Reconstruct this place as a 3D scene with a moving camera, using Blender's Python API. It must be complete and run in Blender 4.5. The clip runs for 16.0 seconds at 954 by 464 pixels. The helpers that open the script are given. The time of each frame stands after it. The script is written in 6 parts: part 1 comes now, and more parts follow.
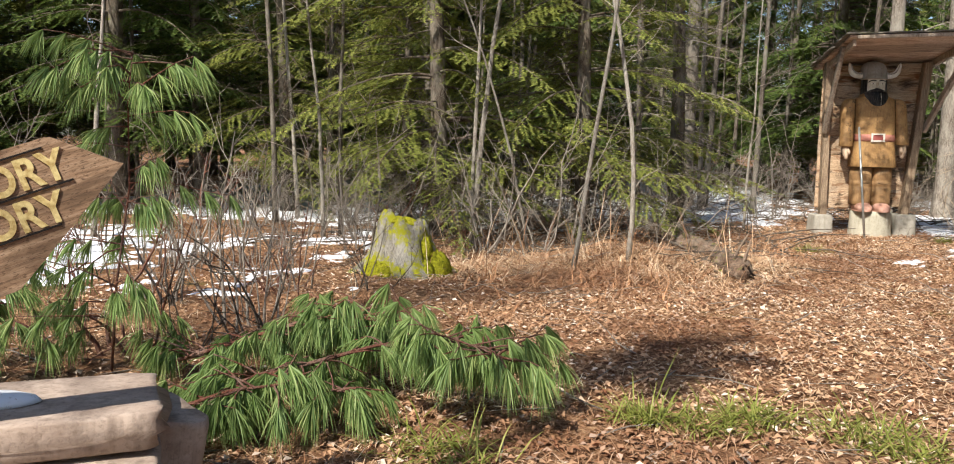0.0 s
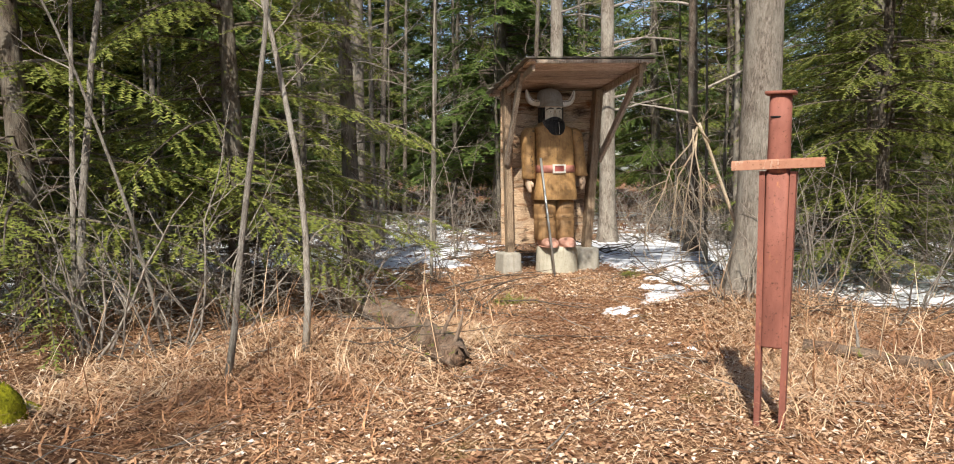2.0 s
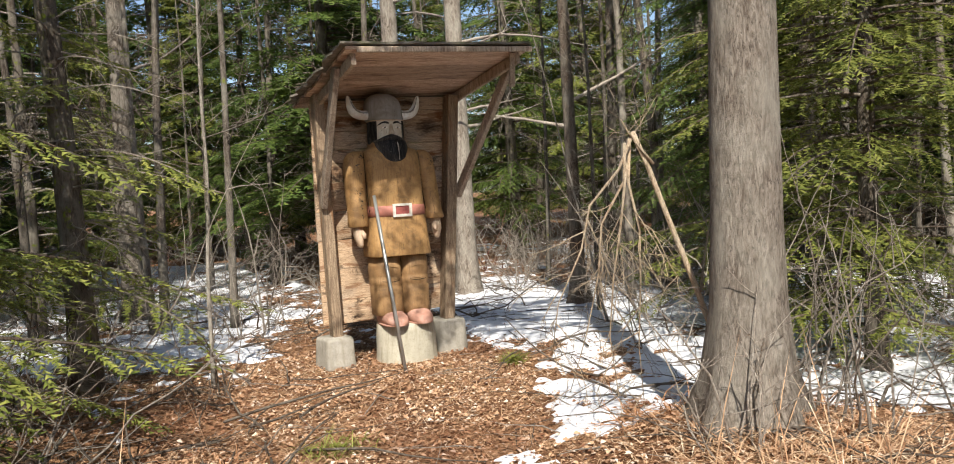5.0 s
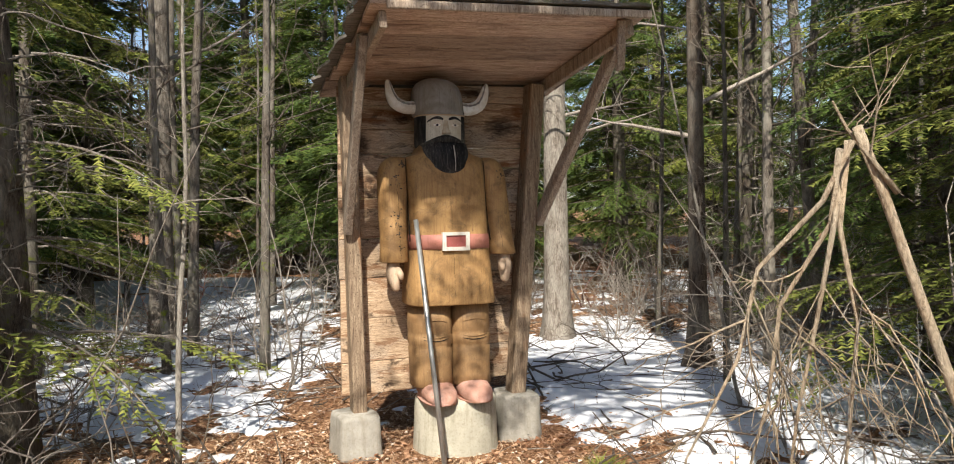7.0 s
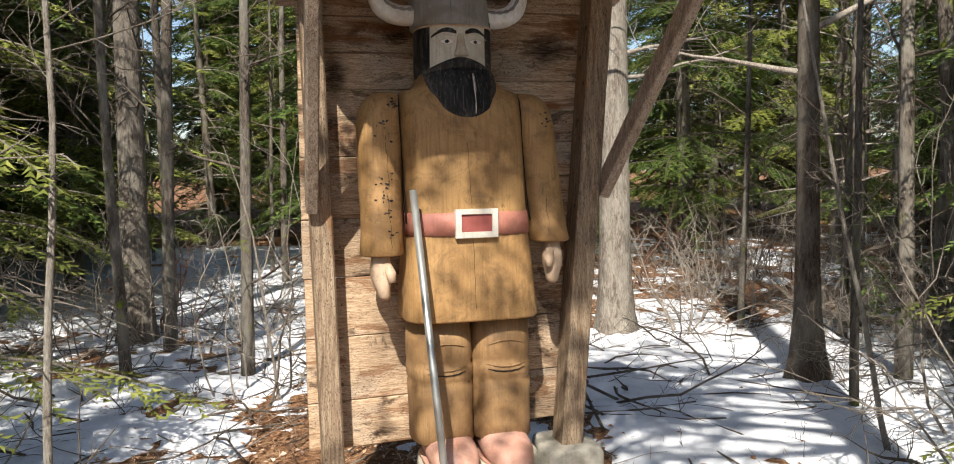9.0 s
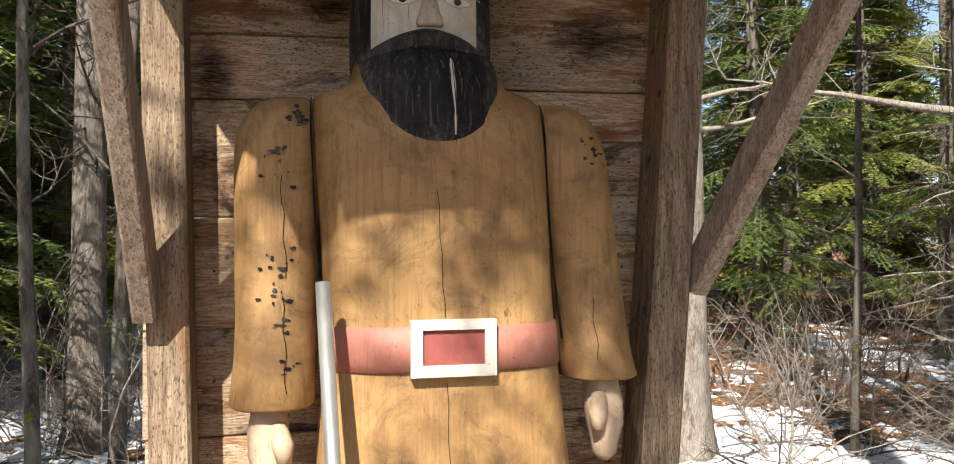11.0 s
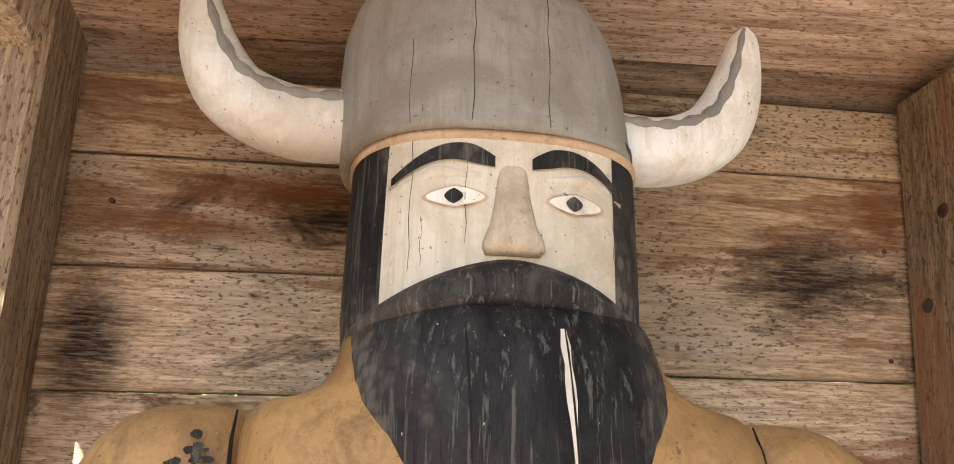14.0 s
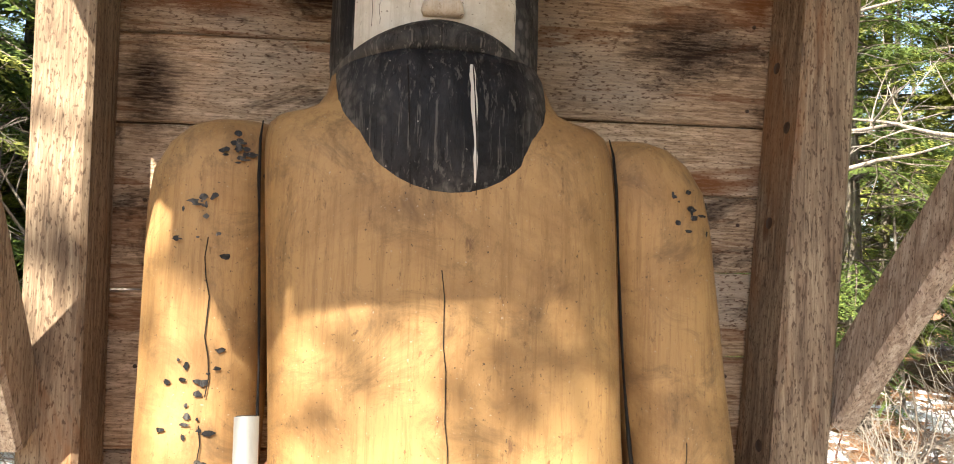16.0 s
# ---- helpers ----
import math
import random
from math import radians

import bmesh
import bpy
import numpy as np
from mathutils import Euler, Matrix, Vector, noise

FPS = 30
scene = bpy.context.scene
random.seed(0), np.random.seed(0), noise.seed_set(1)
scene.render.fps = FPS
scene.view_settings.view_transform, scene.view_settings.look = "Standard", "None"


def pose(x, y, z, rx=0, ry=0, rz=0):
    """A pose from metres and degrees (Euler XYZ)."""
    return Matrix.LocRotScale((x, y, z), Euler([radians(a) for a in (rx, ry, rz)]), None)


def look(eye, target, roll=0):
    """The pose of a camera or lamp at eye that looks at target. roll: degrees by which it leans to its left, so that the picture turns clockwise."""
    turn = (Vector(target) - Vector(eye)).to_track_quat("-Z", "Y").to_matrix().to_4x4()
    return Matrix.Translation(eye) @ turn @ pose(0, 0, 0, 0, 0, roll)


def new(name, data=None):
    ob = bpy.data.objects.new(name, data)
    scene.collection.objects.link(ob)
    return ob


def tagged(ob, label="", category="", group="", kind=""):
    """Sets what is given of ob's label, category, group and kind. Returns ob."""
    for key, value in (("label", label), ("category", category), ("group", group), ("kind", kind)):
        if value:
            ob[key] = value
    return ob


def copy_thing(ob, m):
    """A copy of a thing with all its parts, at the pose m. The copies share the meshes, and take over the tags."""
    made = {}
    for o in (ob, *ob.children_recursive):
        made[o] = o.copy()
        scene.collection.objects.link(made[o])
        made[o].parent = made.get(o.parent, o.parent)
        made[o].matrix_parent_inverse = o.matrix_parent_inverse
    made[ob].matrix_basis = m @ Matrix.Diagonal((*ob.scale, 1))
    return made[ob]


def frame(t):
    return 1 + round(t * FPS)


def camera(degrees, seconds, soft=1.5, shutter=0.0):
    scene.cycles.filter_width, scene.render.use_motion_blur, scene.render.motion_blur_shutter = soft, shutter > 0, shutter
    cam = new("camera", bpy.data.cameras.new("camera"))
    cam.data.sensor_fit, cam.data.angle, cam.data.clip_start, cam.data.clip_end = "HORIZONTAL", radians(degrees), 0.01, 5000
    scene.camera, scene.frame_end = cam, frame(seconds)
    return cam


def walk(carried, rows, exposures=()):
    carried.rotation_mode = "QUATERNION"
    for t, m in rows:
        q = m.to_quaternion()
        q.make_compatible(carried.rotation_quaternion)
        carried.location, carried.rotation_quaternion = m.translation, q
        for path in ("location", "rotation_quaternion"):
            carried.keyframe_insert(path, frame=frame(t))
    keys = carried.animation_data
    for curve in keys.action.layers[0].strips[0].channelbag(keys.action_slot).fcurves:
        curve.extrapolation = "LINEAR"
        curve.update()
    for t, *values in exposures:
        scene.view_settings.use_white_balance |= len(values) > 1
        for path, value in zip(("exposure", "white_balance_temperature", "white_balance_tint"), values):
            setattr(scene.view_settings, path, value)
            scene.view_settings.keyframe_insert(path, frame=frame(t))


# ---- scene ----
cam = camera(62.0, 16.0, 1.0)
PATH = [
    (0, (-2.259, -13.337, 1.263), (-2.836, -11.434, 1.044), 1.3),
    (0.5, (-2.369, -12.687, 1.286), (-2.643, -10.72, 1.052), 1.3),
    (1, (-2.521, -12.147, 1.331), (-2.559, -10.156, 1.136), 0.7),
    (1.5, (-2.586, -11.691, 1.41), (-2.464, -9.701, 1.249), 0.3),
    (2, (-2.53, -11.157, 1.47), (-2.292, -9.177, 1.318), -0.4),
    (2.5, (-2.535, -10.621, 1.488), (-2.145, -8.666, 1.326), -1.8),
    (3, (-2.419, -10.038, 1.534), (-1.874, -8.118, 1.414), -2.4),
    (3.5, (-2.295, -9.439, 1.56), (-1.696, -7.535, 1.443), -3.1),
    (4, (-2.146, -8.843, 1.611), (-1.527, -6.945, 1.497), -3.3),
    (4.2, (-2.058, -8.591, 1.612), (-1.439, -6.692, 1.504), -3.3),
    (6.3, (-1.124, -6.112, 1.697), (-0.57, -4.192, 1.612), -1.2),
    (6.5, (-1.03, -5.9, 1.698), (-0.552, -3.959, 1.647), -0.8),
    (7, (-0.845, -5.453, 1.713), (-0.486, -3.486, 1.659), -0.7),
    (7.5, (-0.728, -5.006, 1.712), (-0.427, -3.03, 1.644), -0.6),
    (8, (-0.608, -4.464, 1.721), (-0.336, -2.485, 1.63), -0.8),
    (8.2, (-0.575, -4.256, 1.724), (-0.31, -2.276, 1.622), -0.8),
    (10.3, (-0.184, -2.474, 1.734), (0.046, -0.497, 1.54), -0.9),
    (10.5, (-0.144, -2.298, 1.736), (0.063, -0.317, 1.559), 0.1),
    (11, (-0.053, -1.816, 1.729), (0.065, 0.18, 1.768), -0.3),
    (11.3, (0.008, -1.546, 1.772), (0.08, 0.45, 1.871), -0.1),
    (11.5, (0.028, -1.381, 1.801), (0.019, 0.605, 2.039), 0.0),
    (12, (0.027, -1.05, 1.925), (-0.04, 0.923, 2.246), 1.3),
    (12.5, (-0.058, -0.834, 1.999), (-0.111, 1.097, 2.515), 1.0),
    (13, (-0.073, -0.766, 2.026), (-0.115, 1.141, 2.629), 1.0),
    (13.5, (-0.074, -0.753, 2.028), (-0.113, 1.151, 2.638), 1.4),
    (14, (-0.073, -0.748, 2.024), (-0.113, 1.159, 2.625), 1.4),
    (14.5, (-0.072, -0.766, 2.013), (-0.109, 1.149, 2.591), 1.4),
    (15, (-0.068, -0.789, 1.983), (-0.103, 1.146, 2.485), 1.4),
    (15.5, (-0.028, -0.917, 1.924), (-0.079, 1.043, 2.32), 1.6),
    (16, (0.046, -1.146, 1.841), (-0.012, 0.849, 1.973), 1.8),
]
EXPOSURES = [(0, 0.8, 6500, 10), (3, 0.72, 6500, 10), (8.2, 0.85, 6500, 10), (10.5, 0.95, 6400, 10), (11, 1.25, 6500, 10), (12, 2.4, 6800, 10), (12.6, 3.0, 6900, 10), (15, 3.0, 6900, 10), (15.5, 2.85, 6900, 10), (16, 2.4, 6900, 10)]
walk(cam, [(t, look(eye, target, roll)) for t, eye, target, roll in PATH], EXPOSURES)

# ---- world, sun, exposure ----
SUN_AZ, SUN_EL = radians(16), radians(47)       # shadows run 16 degrees right of +y
to_sun = Vector((-math.sin(SUN_AZ) * math.cos(SUN_EL), -math.cos(SUN_AZ) * math.cos(SUN_EL), math.sin(SUN_EL)))
world = bpy.data.worlds.new("world")
scene.world = world
world.use_nodes = True
wn = world.node_tree.nodes
sky = wn.new("ShaderNodeTexSky")
sky.sky_type, sky.sun_disc = "NISHITA", False
sky.sun_elevation, sky.sun_rotation = SUN_EL, math.atan2(to_sun.x, to_sun.y)
world.node_tree.links.new(sky.outputs[0], wn["Background"].inputs[0])
wn["Background"].inputs[1].default_value = 0.09
sun = new("sun", bpy.data.lights.new("sun", "SUN"))
sun.data.energy, sun.data.angle, sun.data.color = 5.0, radians(0.55), (1.0, 0.93, 0.82)
sun.matrix_world = look(to_sun * 30, (0, 0, 0))


# ---- materials ----
class Nodes:
    """Short hand for a node tree."""
    def __init__(self, name, rough=0.8, metal=0.0, spec=0.3):
        self.m = bpy.data.materials.new(name)
        self.m.use_nodes = True
        self.t = self.m.node_tree
        self.b = self.t.nodes["Principled BSDF"]
        self.b.inputs["Roughness"].default_value = rough
        self.b.inputs["Metallic"].default_value = metal
        self.b.inputs["Specular IOR Level"].default_value = spec

    def node(self, kind, **inputs):
        n = self.t.nodes.new(kind)
        for k, v in inputs.items():
            self.put(v, n.inputs[k.replace("_", " ")])
        return n

    def put(self, v, socket):
        if isinstance(v, bpy.types.NodeSocket):
            self.t.links.new(v, socket)
        elif isinstance(v, (tuple, list)) and len(v) == 3 and socket.type == "RGBA":
            socket.default_value = (*v, 1)
        else:
            socket.default_value = v

    def coords(self, scale=(1, 1, 1), shift=False):
        c = self.node("ShaderNodeTexCoord").outputs["Object"]
        if shift:
            info = self.node("ShaderNodeObjectInfo")
            off = self.t.nodes.new("ShaderNodeVectorMath")
            off.operation = "SCALE"
            comb = self.node("ShaderNodeCombineXYZ", X=info.outputs["Random"], Y=info.outputs["Random"], Z=info.outputs["Random"])
            self.put(comb.outputs[0], off.inputs[0])
            off.inputs["Scale"].default_value = 37.0
            add = self.t.nodes.new("ShaderNodeVectorMath")
            self.put(c, add.inputs[0]); self.put(off.outputs[0], add.inputs[1])
            c = add.outputs[0]
        mp = self.node("ShaderNodeMapping", Vector=c)
        mp.inputs["Scale"].default_value = scale
        return mp.outputs[0]

    def noise(self, vec, scale, detail=4.0, rough=0.6, warp=0.0):
        n = self.node("ShaderNodeTexNoise", Vector=vec)
        n.inputs["Scale"].default_value, n.inputs["Detail"].default_value = scale, detail
        n.inputs["Roughness"].default_value, n.inputs["Distortion"].default_value = rough, warp
        return n.outputs["Fac"]

    def ramp(self, fac, *stops):
        r = self.node("ShaderNodeValToRGB", Fac=fac)
        e = r.color_ramp.elements
        while len(e) < len(stops):
            e.new(0.5)
        for el, (p, c) in zip(e, stops):
            el.position = p
            el.color = (*c, 1) if isinstance(c, (tuple, list)) else (c, c, c, 1)
        return r.outputs["Color"]

    def mix(self, fac, a, b, kind="MIX"):
        n = self.t.nodes.new("ShaderNodeMix")
        n.data_type, n.blend_type = "RGBA", kind
        self.put(fac, n.inputs[0]); self.put(a, n.inputs[6]); self.put(b, n.inputs[7])
        return n.outputs[2]

    def vary(self, colour, amount=0.3, island=False):
        """Lighter and darker by object, or by piece of a joined mesh."""
        if island:
            r = self.node("ShaderNodeNewGeometry").outputs["Random Per Island"]
        else:
            r = self.node("ShaderNodeObjectInfo").outputs["Random"]
        g = self.node("ShaderNodeMapRange", Value=r)
        g.inputs["To Min"].default_value, g.inputs["To Max"].default_value = 1 - amount, 1 + amount
        h = self.node("ShaderNodeHueSaturation", Color=colour, Value=g.outputs[0])
        return h.outputs[0]

    def done(self, colour, height=None, bump=0.3, dist=0.01, rough=None):
        self.put(colour, self.b.inputs["Base Color"])
        if rough is not None:
            self.put(rough, self.b.inputs["Roughness"])
        if height is not None:
            bp = self.node("ShaderNodeBump", Height=height)
            bp.inputs["Strength"].default_value, bp.inputs["Distance"].default_value = bump, dist
            self.put(bp.outputs[0], self.b.inputs["Normal"])
        return self.m


def wood_mat(name, dark, mid, light, axis="x", shift=True, stain=(0.05, 0.03, 0.02), stain_at=0.62, rough=0.8, bump=0.5):
    n = Nodes(name, rough)

    def along(k, a):
        return n.coords({"x": (k, a, a), "y": (a, k, a), "z": (a, a, k)}[axis], shift)
    grain = n.noise(along(0.8, 10), 5.0, 9, 0.68, 1.2)
    fine = n.noise(along(1.6, 22), 13.0, 8, 0.75)
    fleck = n.noise(along(9, 26), 8.0, 3, 0.6)
    wide = n.noise(along(0.7, 2.2), 2.2, 6, 0.65, 0.9)
    check = n.noise(along(0.5, 9), 4.0, 3, 0.5)
    c = n.ramp(grain, (0.34, dark), (0.47, mid), (0.62, light))
    c = n.mix(n.ramp(fine, (0.38, 0.8), (0.52, 0.0)), c, n.mix(0.3, dark, mid))
    c = n.mix(n.ramp(fleck, (0.57, 0.0), (0.62, 0.8)), c, n.mix(0.5, dark, (0.05, 0.022, 0.012)))
    c = n.mix(n.ramp(wide, (stain_at - 0.07, 0.0), (stain_at, 0.45), (stain_at + 0.09, 0.92)), c, stain)
    c = n.mix(n.ramp(check, (0.494, 0.0), (0.5, 0.6), (0.506, 0.0)), c, (0.02, 0.012, 0.008))
    kn = n.node("ShaderNodeTexVoronoi", Vector=along(1.1, 2.2))
    kn.inputs["Scale"].default_value = 2.3
    c = n.mix(n.ramp(kn.outputs["Distance"], (0.03, 0.9), (0.055, 0.75), (0.085, 0.0)), c, n.mix(0.5, dark, (0.16, 0.06, 0.02)))
    c = n.vary(c, 0.34)
    return n.done(c, n.mix(0.5, fine, grain), bump, 0.005)


def bark_mat(name, dark, light, moss=0.0, scale=1.0, moss_col=(0.16, 0.2, 0.02)):
    n = Nodes(name, 0.95, spec=0.1)
    v = n.coords((1, 1, 0.22), True)
    ridges = n.noise(v, 34 * scale, 6, 0.65, 1.2)
    patch = n.noise(n.coords((1, 1, 0.5), True), 5 * scale, 4, 0.6)
    c = n.ramp(ridges, (0.36, dark), (0.66, light))
    crack = n.noise(n.coords((1, 1, 0.3), True), 75 * scale, 8, 0.75, 0.8)
    c = n.mix(n.ramp(crack, (0.38, 0.85), (0.5, 0.0)), c, n.mix(0.6, dark, (0.02, 0.016, 0.012)))
    c = n.mix(n.ramp(patch, (0.4, 0.0), (0.7, 0.6)), c, n.mix(0.5, light, (0.42, 0.42, 0.36)))
    if moss:
        m = n.noise(n.coords((1, 1, 1), True), 7, 5, 0.7)
        c = n.mix(n.ramp(m, (0.62 - moss * 0.3, 0.0), (0.7 - moss * 0.25, 1.0)), c, moss_col)
    return n.done(n.vary(c, 0.25), n.mix(0.5, ridges, crack), 1.0, 0.03)


def needle_mat(name, a, b, tip):
    n = Nodes(name, 0.55, spec=0.35)
    g = n.node("ShaderNodeNewGeometry").outputs["Random Per Island"]
    c = n.ramp(g, (0.0, a), (0.6, b), (1.0, tip))
    big = n.noise(n.coords((1, 1, 1)), 1.3, 2)
    c = n.mix(n.ramp(big, (0.35, 0.0), (0.7, 0.6)), c, b)
    n.put(n.vary(c, 0.2), n.b.inputs["Base Color"])
    # needles let some light through
    tr = n.node("ShaderNodeBsdfTranslucent", Color=c)
    mx = n.node("ShaderNodeMixShader", Fac=0.35)
    n.put(n.b.outputs[0], mx.inputs[1]); n.put(tr.outputs[0], mx.inputs[2])
    n.put(mx.outputs[0], n.t.nodes["Material Output"].inputs[0])
    return n.m


def painted_mat(name, base, worn, under, scale=5.0, wear=0.63, rough=0.6, grime=(0.13, 0.085, 0.05), dirty=0.5, speck_col=(0.5, 0.44, 0.34)):
    """Old paint on carved wood: stained, rubbed and flaked down to grey wood."""
    n = Nodes(name, rough, spec=0.35)
    o = n.coords((1, 1, 1))
    blot = n.noise(o, scale, 8, 0.72, 0.5)
    fine = n.noise(n.coords((1, 1, 0.3)), 60, 8, 0.75)
    speck = n.noise(o, 170, 3, 0.6)
    strk = n.noise(n.coords((4, 4, 0.22)), 16, 9, 0.78, 0.3)
    flake = n.noise(n.coords((1, 1, 0.6)), 12, 9, 0.75, 0.6)
    dirt = n.noise(o, 8, 10, 0.8, 0.8)
    c = n.ramp(blot, (0.4, worn), (0.57, base))
    c = n.mix(n.ramp(strk, (0.48, 0.0), (0.62, 0.8)), c, worn)
    c = n.mix(n.ramp(dirt, (0.5, 0.0), (0.68, dirty)), c, grime)
    c = n.mix(n.ramp(fine, (wear - 0.06, 0.0), (wear, 0.7)), c, under)
    c = n.mix(n.ramp(speck, (0.68, 0.0), (0.74, 0.5)), c, speck_col)
    c = n.mix(n.ramp(speck, (0.29, 0.8), (0.33, 0.0)), c, (0.05, 0.035, 0.025))
    c = n.mix(n.ramp(flake, (0.655, 0.0), (0.67, 0.85)), c, under)
    return n.done(c, n.mix(0.5, n.mix(0.5, fine, strk), flake), 0.6, 0.005)


M = {}
def board_mat(name, pale, mid, rust, burnt, grey):
    """Sheltered sawn boards: pale fine-grained wood, short dark flecks, rusty runs and burnt-looking knots."""
    n = Nodes(name, 0.82, spec=0.25)
    grain = n.noise(n.coords((1.2, 20, 20), True), 6.0, 8, 0.7, 0.5)
    fine = n.noise(n.coords((3, 34, 34), True), 8.0, 7, 0.78)
    fleck = n.noise(n.coords((16, 44, 44), True), 6.0, 2, 0.5)
    where = n.noise(n.coords((1.5, 2.5, 2.5), True), 2.0, 3, 0.5)
    run = n.noise(n.coords((0.8, 6.0, 6.0), True), 2.6, 7, 0.62, 0.5)
    blot = n.noise(n.coords((1.3, 3.0, 3.0), True), 2.4, 6, 0.72, 0.7)
    c = n.ramp(grain, (0.33, mid), (0.6, pale))
    c = n.mix(n.ramp(fine, (0.38, 0.85), (0.56, 0.0)), c, n.mix(0.55, mid, burnt))
    c = n.mix(n.ramp(where, (0.5, 0.0), (0.68, 0.6)), c, grey)
    c = n.mix(n.mix(1.0, n.ramp(fleck, (0.57, 0.0), (0.64, 0.8)), n.ramp(where, (0.4, 0.25), (0.58, 0.95)), "MULTIPLY"), c, n.mix(0.35, burnt, rust))
    c = n.mix(n.ramp(run, (0.54, 0.0), (0.58, 0.7), (0.65, 0.4)), c, rust)
    c = n.mix(n.ramp(blot, (0.555, 0.0), (0.61, 0.6), (0.68, 0.95)), c, burnt)
    ragged = n.noise(n.coords((1.5, 6, 6)), 7.0, 8, 0.75, 0.3)
    for u, z, a, b, tone in ((0.46, 2.34, 0.17, 0.085, burnt), (-0.29, 2.40, 0.09, 0.06, burnt), (-0.6, 2.2, 0.07, 0.1, burnt), (-0.36, 2.435, 0.2, 0.03, rust), (-0.5, 2.37, 0.14, 0.025, rust),
                             (0.5, 2.06, 0.12, 0.03, rust), (0.24, 2.6, 0.16, 0.05, burnt), (0.61, 2.45, 0.05, 0.07, rust), (0.42, 1.0, 0.12, 0.1, burnt)):
        off = n.node("ShaderNodeMapping", Vector=n.node("ShaderNodeTexCoord").outputs["Object"])
        off.inputs["Scale"].default_value = (1 / a, 0.0, 1 / b)
        off.inputs["Location"].default_value = (-u / a, 0.0, -z / b)
        r = n.t.nodes.new("ShaderNodeVectorMath")
        r.operation = "LENGTH"
        n.put(off.outputs[0], r.inputs[0])
        sm = n.t.nodes.new("ShaderNodeMath")
        sm.operation = "MULTIPLY_ADD"
        n.put(ragged, sm.inputs[0])
        sm.inputs[1].default_value = -2.2
        more = n.t.nodes.new("ShaderNodeMath")
        more.operation = "ADD"
        n.put(r.outputs["Value"], more.inputs[0])
        more.inputs[1].default_value = 0.95
        n.put(more.outputs[0], sm.inputs[2])
        deep = n.ramp(sm.outputs[0], (0.1, 1.0), (0.5, 0.6), (0.95, 0.0))
        c = n.mix(n.mix(1.0, deep, n.ramp(fine, (0.45, 1.0), (0.66, 0.6)), "MULTIPLY"), c, tone)
    kn = n.node("ShaderNodeTexVoronoi", Vector=n.coords((2.2, 3.4, 3.4), True))
    kn.inputs["Scale"].default_value = 1.6
    c = n.mix(n.ramp(kn.outputs["Distance"], (0.02, 0.9), (0.03, 0.35), (0.045, 0.9), (0.06, 0.0)), c, n.mix(0.5, rust, burnt))
    return n.done(n.vary(c, 0.16), n.mix(0.5, fine, grain), 0.5, 0.004)


M["plank"] = board_mat("sheltered_board", (0.6, 0.45, 0.31), (0.33, 0.22, 0.13), (0.16, 0.062, 0.02), (0.02, 0.01, 0.006), (0.36, 0.315, 0.26))
M["roofplank"] = wood_mat("roof_plank", (0.23, 0.15, 0.11), (0.46, 0.33, 0.245), (0.62, 0.49, 0.39), "x", stain=(0.09, 0.05, 0.035), stain_at=0.6)
M["post"] = wood_mat("post_wood", (0.11, 0.075, 0.05), (0.25, 0.18, 0.12), (0.38, 0.295, 0.2), "z", stain=(0.25, 0.11, 0.04), stain_at=0.66)
M["brace"] = wood_mat("brace_wood", (0.16, 0.12, 0.09), (0.32, 0.25, 0.19), (0.46, 0.39, 0.31), "z", stain=(0.1, 0.05, 0.03), stain_at=0.66)
M["roofing"] = wood_mat("old_roofing", (0.05, 0.045, 0.04), (0.12, 0.11, 0.09), (0.2, 0.18, 0.15), "x", stain=(0.06, 0.07, 0.02))
M["sawn"] = wood_mat("sign_wood", (0.12, 0.075, 0.045), (0.24, 0.15, 0.09), (0.34, 0.24, 0.16), "x", stain=(0.08, 0.05, 0.03))
M["coat"] = painted_mat("ochre_paint", (0.41, 0.245, 0.1), (0.26, 0.145, 0.058), (0.13, 0.07, 0.035), 3.2, 0.665, 0.6, (0.1, 0.064, 0.034), 0.72)
M["trouser"] = painted_mat("trouser_paint", (0.32, 0.195, 0.09), (0.22, 0.125, 0.055), (0.14, 0.08, 0.045), 5.0, 0.66)
M["belt"] = painted_mat("belt_paint", (0.42, 0.17, 0.13), (0.36, 0.14, 0.1), (0.25, 0.1, 0.06), 6.0, 0.68)
